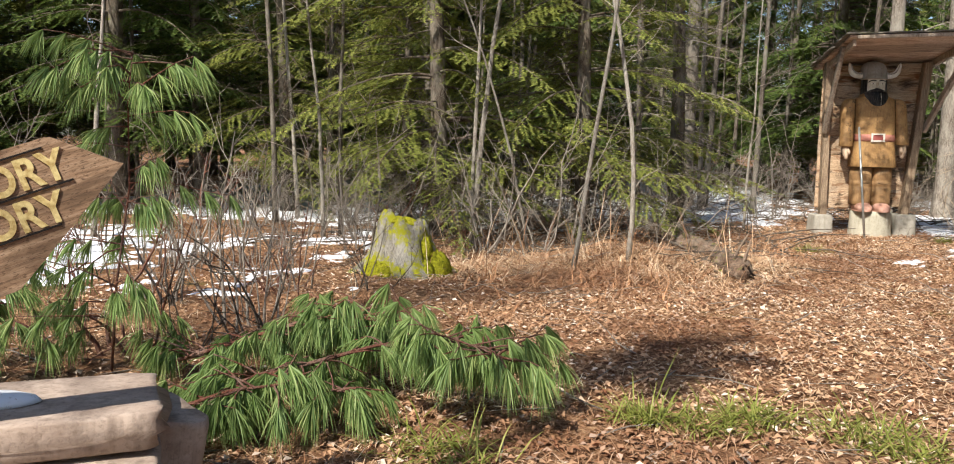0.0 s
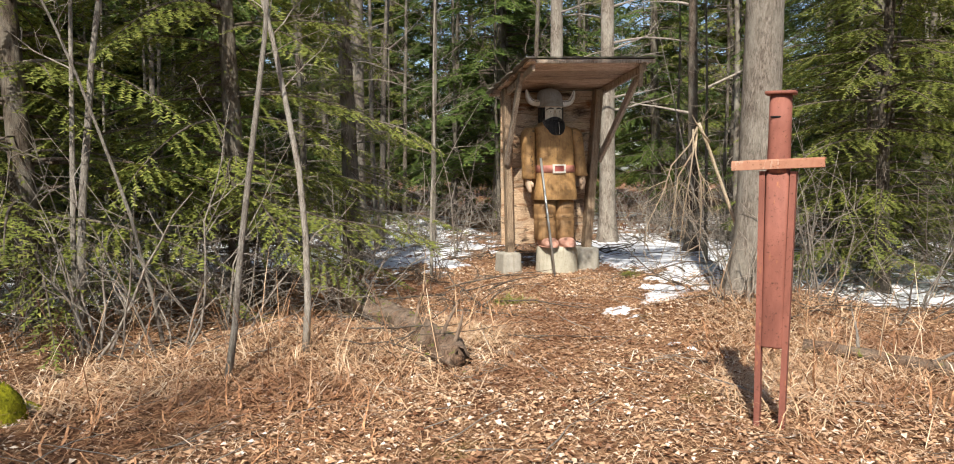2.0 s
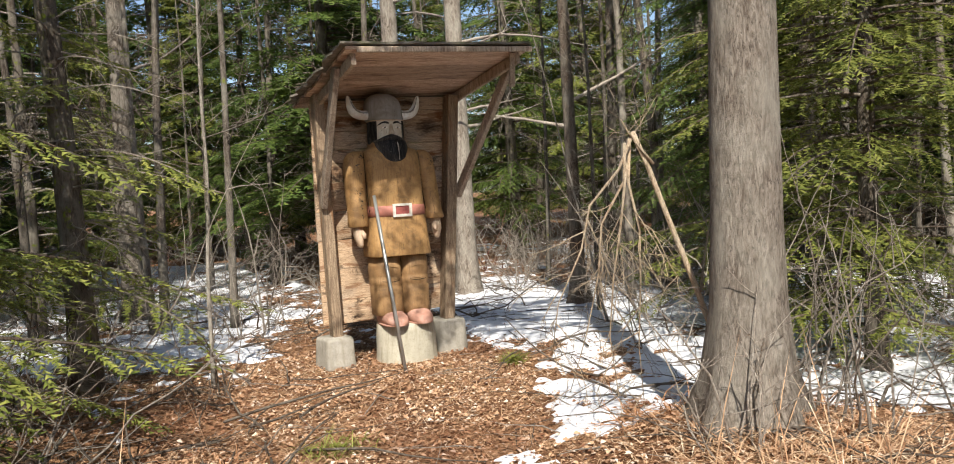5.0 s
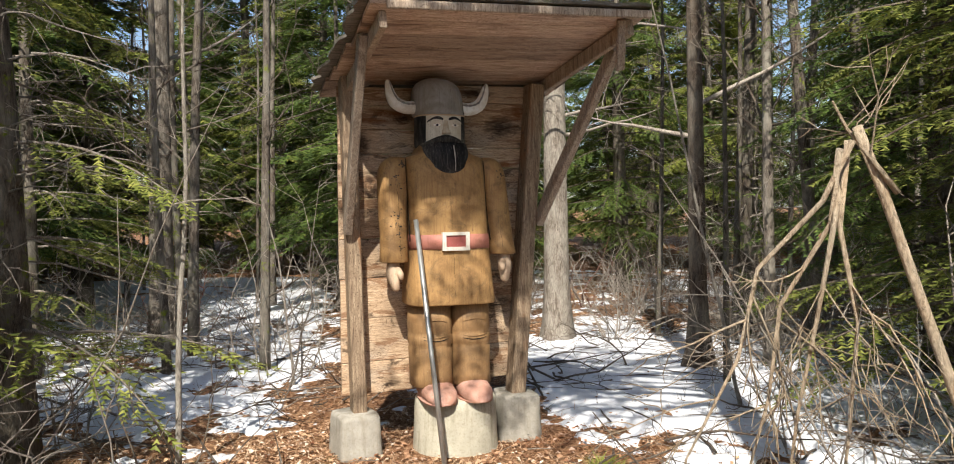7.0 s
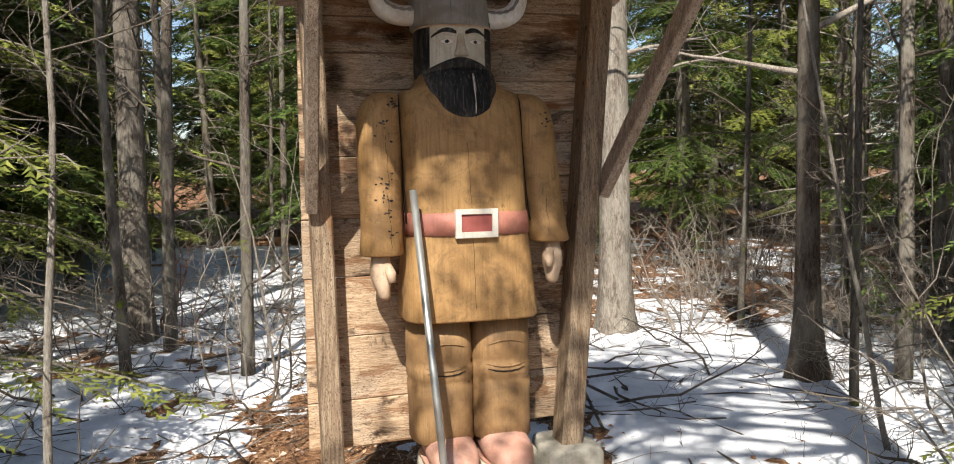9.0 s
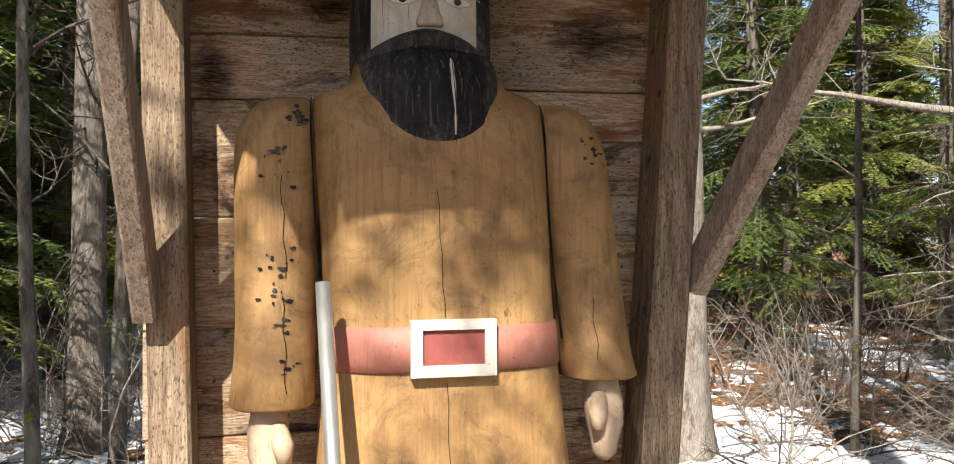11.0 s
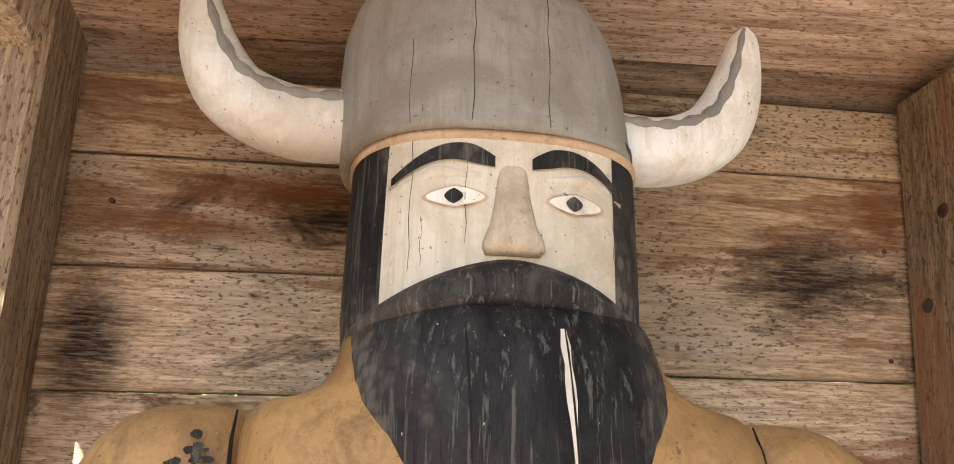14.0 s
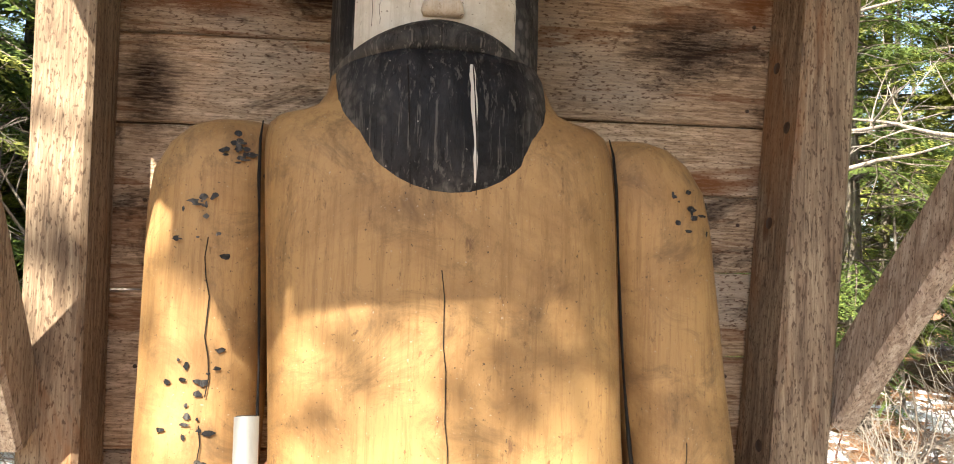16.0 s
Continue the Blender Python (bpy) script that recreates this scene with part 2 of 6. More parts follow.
def black_mat(name, deep, dull, dust, dusty):
    """Black paint on split wood: dull grey scuffs, upright scratches, pale flecks and dust."""
    n = Nodes(name, 0.62, spec=0.2)
    o = n.coords((1, 1, 1))
    scuff = n.noise(n.coords((1, 1, 0.45)), 14, 9, 0.75, 0.8)
    split = n.noise(n.coords((6, 6, 0.35)), 22, 7, 0.72, 0.3)
    scale = n.node("ShaderNodeTexVoronoi", Vector=n.coords((1, 1, 0.8)))
    scale.inputs["Scale"].default_value = 75.0
    patch, speck = n.noise(o, 5.5, 5, 0.6, 0.4), n.noise(n.coords((1, 1, 0.5)), 190, 4, 0.65)
    c = n.ramp(scuff, (0.4, deep), (0.58, dull))
    c = n.mix(n.ramp(split, (0.55, 0.0), (0.6, 0.55)), c, dust)
    c = n.mix(n.ramp(split, (0.36, 0.9), (0.4, 0.0)), c, (0.006, 0.006, 0.006))
    c = n.mix(n.mix(1.0, n.ramp(patch, (0.5, 0.0), (0.62, dusty)), n.ramp(scale.outputs["Distance"], (0.35, 1.0), (0.6, 0.25)), "MULTIPLY"), c, dust)
    c = n.mix(n.ramp(speck, (0.69, 0.0), (0.72, 0.8)), c, (0.45, 0.43, 0.39))
    return n.done(c, n.mix(0.5, split, scuff), 0.6, 0.004)


M["beard"] = black_mat("black_paint", (0.006, 0.006, 0.007), (0.024, 0.024, 0.026), (0.13, 0.122, 0.11), 0.8)
M["dusty_black"] = black_mat("dusty_black_paint", (0.014, 0.0135, 0.0135), (0.055, 0.052, 0.048), (0.16, 0.145, 0.125), 1.0)
M["face"] = painted_mat("face_paint", (0.64, 0.61, 0.52), (0.48, 0.44, 0.35), (0.3, 0.22, 0.14), 6.0, 0.72, 0.6, (0.3, 0.22, 0.13), 0.4)
M["nose"] = painted_mat("rubbed_face_paint", (0.5, 0.45, 0.36), (0.36, 0.29, 0.2), (0.2, 0.15, 0.1), 14.0, 0.66, 0.6, (0.2, 0.14, 0.09), 0.6)
M["helmet"] = painted_mat("grey_paint", (0.29, 0.29, 0.285), (0.21, 0.2, 0.18), (0.12, 0.11, 0.1), 6.0, 0.7, 0.55, (0.16, 0.135, 0.1), 0.5)
M["horn"] = painted_mat("horn_paint", (0.74, 0.76, 0.76), (0.58, 0.57, 0.53), (0.32, 0.24, 0.14), 7.0, 0.7, 0.55, (0.36, 0.28, 0.18), 0.5)
M["hornband"] = painted_mat("horn_band_paint", (0.26, 0.26, 0.26), (0.2, 0.2, 0.2), (0.5, 0.48, 0.42), 6.0, 0.68, 0.55)
M["white"] = painted_mat("white_paint", (0.7, 0.68, 0.62), (0.55, 0.52, 0.45), (0.3, 0.25, 0.2), 8.0, 0.68)
M["eye_white"] = painted_mat("eye_paint", (0.78, 0.77, 0.72), (0.68, 0.66, 0.6), (0.5, 0.45, 0.36), 20.0, 0.75)
M["red"] = painted_mat("red_paint", (0.32, 0.09, 0.08), (0.26, 0.07, 0.06), (0.2, 0.05, 0.04), 9.0, 0.7)
M["boot"] = painted_mat("boot_paint", (0.5, 0.3, 0.24), (0.42, 0.22, 0.16), (0.3, 0.16, 0.1), 7.0, 0.66)
M["palm"] = painted_mat("palm_paint", (0.55, 0.42, 0.3), (0.45, 0.32, 0.22), (0.25, 0.16, 0.1), 7.0, 0.66)


def concrete_mat(name, a, b, stain):
    n = Nodes(name, 0.92, spec=0.2)
    o = n.coords((1, 1, 1), True)
    big, fine = n.noise(o, 5, 6, 0.65), n.noise(o, 60, 6, 0.7)
    down = n.noise(n.coords((5, 5, 0.5), True), 4, 5, 0.6)
    c = n.ramp(big, (0.32, a), (0.65, b))
    c = n.mix(n.ramp(down, (0.5, 0.0), (0.75, 0.7)), c, stain)
    c = n.mix(n.ramp(fine, (0.3, 0.5), (0.5, 0.0)), c, stain)
    return n.done(c, fine, 0.6, 0.006)


M["concrete"] = concrete_mat("old_concrete", (0.25, 0.235, 0.2), (0.4, 0.38, 0.33), (0.2, 0.17, 0.12))
M["plinth"] = concrete_mat("plinth_grey", (0.36, 0.34, 0.27), (0.5, 0.47, 0.38), (0.2, 0.18, 0.12))
M["stone"] = concrete_mat("field_stone", (0.22, 0.16, 0.125), (0.45, 0.36, 0.295), (0.12, 0.085, 0.065))


def rust_mat(name, a, b, c3, bright):
    n = Nodes(name, 0.75, 0.15, 0.4)
    o = n.coords((1, 1, 1))
    big, fine = n.noise(n.coords((1, 1, 0.3)), 7, 6, 0.65, 0.4), n.noise(o, 55, 6, 0.7)
    c = n.ramp(big, (0.3, a), (0.62, b))
    c = n.mix(n.ramp(fine, (0.58, 0.0), (0.66, 0.9)), c, c3)
    c = n.mix(n.ramp(n.noise(n.coords((2, 2, 0.7)), 5, 6, 0.7), (0.6, 0.0), (0.68, 0.9)), c, bright)
    return n.done(c, fine, 0.5, 0.004)


M["rust"] = rust_mat("red_primer_rust", (0.16, 0.056, 0.04), (0.28, 0.105, 0.075), (0.09, 0.035, 0.022), (0.4, 0.17, 0.07))
M["rustbar"] = rust_mat("flaking_rust", (0.33, 0.13, 0.08), (0.42, 0.22, 0.14), (0.16, 0.07, 0.04), (0.55, 0.45, 0.36))
nd = Nodes("galvanised", 0.45, 0.7, 0.5)
M["steel"] = nd.done(nd.ramp(nd.noise(nd.coords((1, 1, 0.3)), 20, 5), (0.35, (0.3, 0.31, 0.3)), (0.65, (0.48, 0.49, 0.48))), nd.noise(nd.coords(), 80), 0.2, 0.002)
nd = Nodes("black_hole", 0.9)
M["dark"] = nd.done((0.012, 0.01, 0.009))
nd = Nodes("nail_iron", 0.6, 0.6)
M["nail"] = nd.done((0.1, 0.07, 0.055))
M["bark_grey"] = bark_mat("grey_bark", (0.12, 0.095, 0.075), (0.34, 0.3, 0.255))
M["bark_wood"] = bark_mat("woodland_bark", (0.06, 0.047, 0.038), (0.2, 0.17, 0.14), 0.1)
M["bark_brown"] = bark_mat("brown_bark", (0.06, 0.042, 0.032), (0.19, 0.145, 0.11))
M["bark_spruce"] = bark_mat("spruce_bark", (0.055, 0.042, 0.034), (0.17, 0.14, 0.11), 0.15, 1.3)
M["bark_thin"] = bark_mat("sapling_bark", (0.18, 0.155, 0.13), (0.42, 0.38, 0.33), 0, 1.6)
M["bark_moss"] = bark_mat("mossy_bark", (0.05, 0.043, 0.036), (0.28, 0.255, 0.22), 0.5, moss_col=(0.24, 0.24, 0.015))
M["bark_log"] = bark_mat("rotten_log", (0.06, 0.036, 0.025), (0.33, 0.21, 0.14), 0.12)
M["twig"] = bark_mat("twig_bark", (0.2, 0.165, 0.14), (0.46, 0.4, 0.34), 0, 2.0)
M["twig_dark"] = bark_mat("dark_twig", (0.07, 0.05, 0.04), (0.17, 0.13, 0.1), 0, 2.0)
M["twig_red"] = bark_mat("red_twig", (0.13, 0.05, 0.035), (0.28, 0.12, 0.08), 0, 2.0)
M["stick"] = bark_mat("peeled_stick", (0.36, 0.26, 0.17), (0.62, 0.5, 0.36), 0, 1.2)
M["spruce"] = needle_mat("spruce_needles", (0.075, 0.1, 0.018), (0.17, 0.195, 0.04), (0.34, 0.34, 0.085))
M["fir_dark"] = needle_mat("dark_needles", (0.04, 0.07, 0.016), (0.085, 0.13, 0.028), (0.17, 0.21, 0.045))
M["pine"] = needle_mat("pine_needles", (0.09, 0.16, 0.045), (0.2, 0.3, 0.09), (0.4, 0.46, 0.18))
def litter_mat(name, a, b, tip, damp):
    """Dry pieces of many tints, with broad damp dark drifts and paler swept ground."""
    n = Nodes(name, 0.85, spec=0.2)
    c = n.ramp(n.node("ShaderNodeNewGeometry").outputs["Random Per Island"], (0.0, a), (0.45, b), (0.75, b), (1.0, tip))
    o = n.coords()
    drift, small = n.noise(o, 0.55, 4, 0.65, 0.6), n.noise(o, 2.6, 5, 0.7, 0.4)
    c = n.mix(n.ramp(drift, (0.4, 0.7), (0.5, 0.0)), c, damp)
    c = n.mix(n.ramp(small, (0.34, 0.75), (0.46, 0.0)), c, n.mix(0.5, damp, a))
    n.put(c, n.b.inputs["Base Color"])
    tr = n.node("ShaderNodeBsdfTranslucent", Color=c)
    mx = n.node("ShaderNodeMixShader", Fac=0.2)
    n.put(n.b.outputs[0], mx.inputs[1]); n.put(tr.outputs[0], mx.inputs[2])
    n.put(mx.outputs[0], n.t.nodes["Material Output"].inputs[0])
    return n.m


M["grass"] = needle_mat("green_grass", (0.14, 0.17, 0.03), (0.26, 0.29, 0.06), (0.4, 0.38, 0.12))
M["straw"] = litter_mat("dry_grass", (0.32, 0.17, 0.09), (0.62, 0.43, 0.27), (0.86, 0.74, 0.56), (0.27, 0.12, 0.06))
M["leaf"] = litter_mat("dead_leaves", (0.16, 0.065, 0.034), (0.56, 0.36, 0.22), (0.9, 0.8, 0.68), (0.22, 0.1, 0.052))
nd = Nodes("moss", 0.95, spec=0.1)
mz = nd.noise(nd.coords(), 40, 6, 0.7)
M["moss"] = nd.done(nd.ramp(mz, (0.35, (0.1, 0.1, 0.008)), (0.65, (0.34, 0.33, 0.02))), mz, 1.0, 0.02)
# forest floor: brown litter, dark damp soil, paler leaves
nd = Nodes("forest_floor", 0.95, spec=0.1)
o = nd.coords()
g1, g2, g3 = nd.noise(o, 0.7, 5, 0.6), nd.noise(o, 14, 8, 0.75, 0.6), nd.noise(o, 70, 6, 0.75)
c = nd.ramp(g2, (0.34, (0.06, 0.03, 0.018)), (0.5, (0.26, 0.135, 0.07)), (0.64, (0.52, 0.33, 0.19)))
c = nd.mix(nd.ramp(g3, (0.35, 0.6), (0.5, 0.0)), c, (0.07, 0.04, 0.025))
c = nd.mix(nd.ramp(g1, (0.38, 0.7), (0.5, 0.0)), c, (0.14, 0.065, 0.035))
c = nd.mix(nd.ramp(nd.noise(o, 0.9, 6, 0.7, 0.5), (0.6, 0.0), (0.68, 0.6)), c, (0.2, 0.17, 0.05))
M["floor"] = nd.done(c, nd.mix(0.5, g2, g3), 1.0, 0.04)
nd = Nodes("old_snow", 0.65, spec=0.3)
o = nd.coords()
s1, s2 = nd.noise(o, 3.0, 6, 0.6), nd.noise(o, 45, 6, 0.7)
c = nd.ramp(s1, (0.3, (0.55, 0.57, 0.61)), (0.6, (0.74, 0.76, 0.8)))
c = nd.mix(nd.ramp(s2, (0.61, 0.0), (0.68, 0.8)), c, (0.2, 0.12, 0.07))
M["snow"] = nd.done(c, s1, 0.5, 0.05)


# ---- mesh helpers ----
class Shape:
    """Vertices and faces collected for one mesh; each face may carry a material slot."""
    def __init__(self):
        self.v, self.f, self.m = [], [], []

    def add(self, verts, faces, slot=0):
        k = len(self.v)
        self.v += [tuple(p) for p in verts]
        self.f += [tuple(i + k for i in f) for f in faces]
        self.m += [slot] * len(faces)

    def join(self, other, m=None, slot=None):
        self.add([m @ Vector(p) for p in other.v] if m else other.v, other.f)
        self.m[-len(other.f):] = other.m if slot is None else [slot] * len(other.f)


def mesh_of(name, sh, mats, smooth=True, flat=()):
    me = bpy.data.meshes.new(name)
    me.from_pydata(sh.v, [], sh.f)
    for m in mats if isinstance(mats, (list, tuple)) else [mats]:
        me.materials.append(m)
    me.polygons.foreach_set("material_index", sh.m)
    me.polygons.foreach_set("use_smooth", [smooth and k not in flat for k in sh.m])
    me.update()
    return me


def part(name, sh, mats, parent, label="", smooth=True):
    ob = new(name, mesh_of(name, sh, mats, smooth))
    ob.parent = parent
    return tagged(ob, label, kind="stuff" if name in ("twigs", "needles", "branches", "limbs") else "")


def thing(name, label, category, at=Matrix(), group="", sh=None, mats=None, kind="", smooth=True, flat=()):
    ob = new(name, mesh_of(name, sh, mats, smooth, flat) if sh else None)
    ob.matrix_world = at
    return tagged(ob, label, category, group, kind)


def prism(sh, corners_a, corners_b, slot=0):
    """A solid between two rings of the same count."""
    n = len(corners_a)
    sh.add(list(corners_a) + list(corners_b), [tuple(range(n))[::-1], tuple(range(n, 2 * n))] + [(i, (i + 1) % n, n + (i + 1) % n, n + i) for i in range(n)], slot)


def beam(sh, a, b, w, h, up=(0, 0, 1), slot=0, bevel=0.006, cut=0.0):
    """A sawn timber from a to b: w across, h along up, with chamfered edges."""
    a, b = Vector(a), Vector(b)
    d = (b - a).normalized()
    s = d.cross(Vector(up)).normalized()
    t = s.cross(d)
    c = bevel
    prof = [(-w / 2 + c, -h / 2), (w / 2 - c, -h / 2), (w / 2, -h / 2 + c), (w / 2, h / 2 - c), (w / 2 - c, h / 2), (-w / 2 + c, h / 2), (-w / 2, h / 2 - c), (-w / 2, -h / 2 + c)]
    prism(sh, [a + s * x + t * y for x, y in prof], [b + s * x + t * (y) for x, y in prof], slot)


def tube(sh, pts, radii, sides=6, slot=0, wobble=0.0, rnd=random, cap=True):
    """A round limb along pts with the given radii."""
    pts = [Vector(p) for p in pts]
    rings, ref = [], None
    for i, p in enumerate(pts):
        d = (pts[min(i + 1, len(pts) - 1)] - pts[max(i - 1, 0)]).normalized()
        if ref is None:
            ref = d.orthogonal().normalized()
        ref = (ref - d * ref.dot(d)).normalized()
        q = d.cross(ref)
        ring = []
        for k in range(sides):
            a = 2 * math.pi * k / sides
            r = radii[i] * (1 + (wobble * (rnd.random() - 0.5) if wobble else 0))
            ring.append(p + (ref * math.cos(a) + q * math.sin(a)) * r)
        rings.append(ring)
    faces = [(i * sides + k, i * sides + (k + 1) % sides, (i + 1) * sides + (k + 1) % sides, (i + 1) * sides + k) for i in range(len(pts) - 1) for k in range(sides)]
    if cap:
        faces += [tuple(range(sides))[::-1], tuple(range((len(pts) - 1) * sides, len(pts) * sides))]
    sh.add([v for r in rings for v in r], faces, slot)


def loft(sh, rings, slot=0, cap=True, slots=None):
    """A skin through rings of points of one count."""
    n = len(rings[0])
    k = len(sh.v)
    sh.v += [tuple(p) for r in rings for p in r]
    for i in range(len(rings) - 1):
        for j in range(n):
            sh.f.append((k + i * n + j, k + i * n + (j + 1) % n, k + (i + 1) * n + (j + 1) % n, k + (i + 1) * n + j))
            sh.m.append(slots(i, j) if slots else slot)
    if cap:
        sh.f += [tuple(k + j for j in range(n))[::-1], tuple(k + (len(rings) - 1) * n + j for j in range(n))]
        sh.m += [slots(0, 0) if slots else slot, slots(len(rings) - 2, 0) if slots else slot]


def oval(cx, cy, z, a, b, n=32, power=2.6, tilt=None):
    """A rounded-square ring: half widths a and b."""
    out = []
    for k in range(n):
        t = 2 * math.pi * k / n
        x, y = math.cos(t), math.sin(t)
        out.append((cx + a * math.copysign(abs(x) ** (2 / power), x), cy + b * math.copysign(abs(y) ** (2 / power), y), z))
    return out


def smooth_path(pts, k=4):
    """A finer path through the same points."""
    p = [Vector(q) for q in pts]
    p = [p[0] * 2 - p[1]] + p + [p[-1] * 2 - p[-2]]
    out = []
    for i in range(1, len(p) - 2):
        a, b, c, d = p[i - 1:i + 3]
        for j in range(k):
            t = j / k
            out.append(0.5 * (2 * b + (c - a) * t + (2 * a - 5 * b + 4 * c - d) * t * t + (3 * b - a - 3 * c + d) * t ** 3))
    return out + [p[-2]]


def smoothstep(a, b, x):
    t = min(1, max(0, (x - a) / (b - a)))
    return t * t * (3 - 2 * t)


# ---- the ground ----
def ground_z(x, y):
    z = 0.05 * noise.noise((x * 0.35, y * 0.35, 3.0)) + 0.03 * noise.noise((x * 1.3, y * 1.3, 7.0))
    z += 0.16 * math.exp(-((x + 3.15) ** 2 + (y + 4.6) ** 2) / 0.5)           # mossy hummock by the saplings
    z *= 1 - 0.8 * math.exp(-(x * x + y * y) / 2.0)
    z += 0.27 * math.exp(-((x - 1.15) ** 2 + (y + 3.85) ** 2) / 0.8)            # raised foot of the old tree
    r = math.hypot(x + 1, y + 5)
    return z + 0.5 * smoothstep(25, 60, r) * (1 + noise.noise((x * 0.05, y * 0.05, 0)))


def snow_amount(x, y):
    """How much old snow lies: more in the shade of the wood, none on the trodden path."""
    n = 0.5 * noise.noise((x * 0.5, y * 0.5, 11.0)) + 0.6 * noise.noise((x * 1.7, y * 1.7, 5.0)) + 0.5 * noise.noise((x * 4.5, y * 4.5, 2.0)) + 0.4 * noise.noise((x * 11, y * 11, 4.0))
    base = -0.95
    base += 1.3 * smoothstep(0.1, 0.9, x - 0.12 * (y + 2)) * smoothstep(-4.6, -3.0, y)      # right of the shelter
    base += 0.7 * smoothstep(0.4, 1.8, y)                                                  # behind it
    base += 0.6 * smoothstep(-3.4, -1.0, y) * smoothstep(0.6, 1.6, -x)                      # left of it
    base += 0.75 * smoothstep(4.8, 6.6, -x) * smoothstep(-11.5, -7.5, y)
    base += 1.0 * math.exp(-((x - 0.05) ** 2 / 0.3 + (y + 3.7) ** 2 / 2.2))
    base += 0.75 * math.exp(-((x + 4.4) ** 2 / 0.5 + (y + 8.2) ** 2 / 0.4))
    base += 1.0 * math.exp(-((x + 3.95) ** 2 + (y + 10.15) ** 2) / 0.07)
    base -= 1.3 * math.exp(-((x - 0.05) ** 2 / 0.6 + (y + 0.7) ** 2 / 1.0))
    base -= 1.25 * smoothstep(3.4, 5.2, y) * smoothstep(-0.5, 1.5, x)                           # bare litter deeper in the wood
    base -= 1.5 * math.exp(-((x - 1.05) ** 2 / 0.7 + (y + 4.1) ** 2 / 0.7))                  # litter round the old tree
    return base + n * 1.15


def sheet(x0, x1, y0, y1, step, z):
    nx, ny = round((x1 - x0) / step) + 1, round((y1 - y0) / step) + 1
    sh = Shape()
    sh.v = [(x0 + i * step, y0 + j * step, z(x0 + i * step, y0 + j * step)) for j in range(ny) for i in range(nx)]
    sh.f = [(j * nx + i, j * nx + i + 1, (j + 1) * nx + i + 1, (j + 1) * nx + i) for j in range(ny - 1) for i in range(nx - 1)]
    sh.m = [0] * len(sh.f)
    return sh


def ground():
    """One sheet: fine near the path, coarse out to the horizon."""
    def axis(mid):
        near = [mid + i * 0.16 for i in range(-60, 61)]
        far, s, d = [], 0.3, 9.6
        while d < 900:
            d += s
            s *= 1.22
            far.append(d)
        return [mid - f for f in far[::-1]] + near + [mid + f for f in far]
    xs, ys = axis(-1.0), axis(-5.0)
    sh = Shape()
    sh.v = [(x, y, ground_z(x, y)) for y in ys for x in xs]
    n = len(xs)
    sh.f = [(j * n + i, j * n + i + 1, (j + 1) * n + i + 1, (j + 1) * n + i) for j in range(len(ys) - 1) for i in range(n - 1)]
    sh.m = [0] * len(sh.f)
    thing("ground", "brown forest floor of leaf litter and needles", "ground", sh=sh, mats=M["floor"], kind="structure")


ground()


def snow():
    sh = sheet(-14, 14, -13, 16, 0.065, lambda x, y: ground_z(x, y) + max(-0.06, min(0.035, snow_amount(x, y) * 0.10)) + 0.008 * noise.noise((x * 9, y * 9, 1)))
    keep = [i for i, f in enumerate(sh.f) if max(sh.v[k][2] - ground_z(*sh.v[k][:2]) for k in f) > -0.02]
    sh.f = [sh.f[i] for i in keep]
    sh.m = [0] * len(sh.f)
    used = sorted({k for f in sh.f for k in f})
    at = {k: i for i, k in enumerate(used)}
    sh.v = [sh.v[k] for k in used]
    sh.f = [tuple(at[k] for k in f) for f in sh.f]
    thing("snow_patches", "thin dirty patches of old melting snow on the litter", "snow", sh=sh, mats=M["snow"], kind="stuff")


snow()


# ---- the shelter ----
SHELTER = pose(0, 0.22, 0, 0, 0, 9)


def roof_z(u, v):
    """Underside of the lean-to roof, in the shelter's own axes."""
    f = (v + 1.05) / 1.4
    return (2.90 + 0.035 * u) * (1 - f) + (2.635 + 0.04 * u) * f


def right_post_u(z):
    return 0.482 + 0.078 * (z - 0.4)


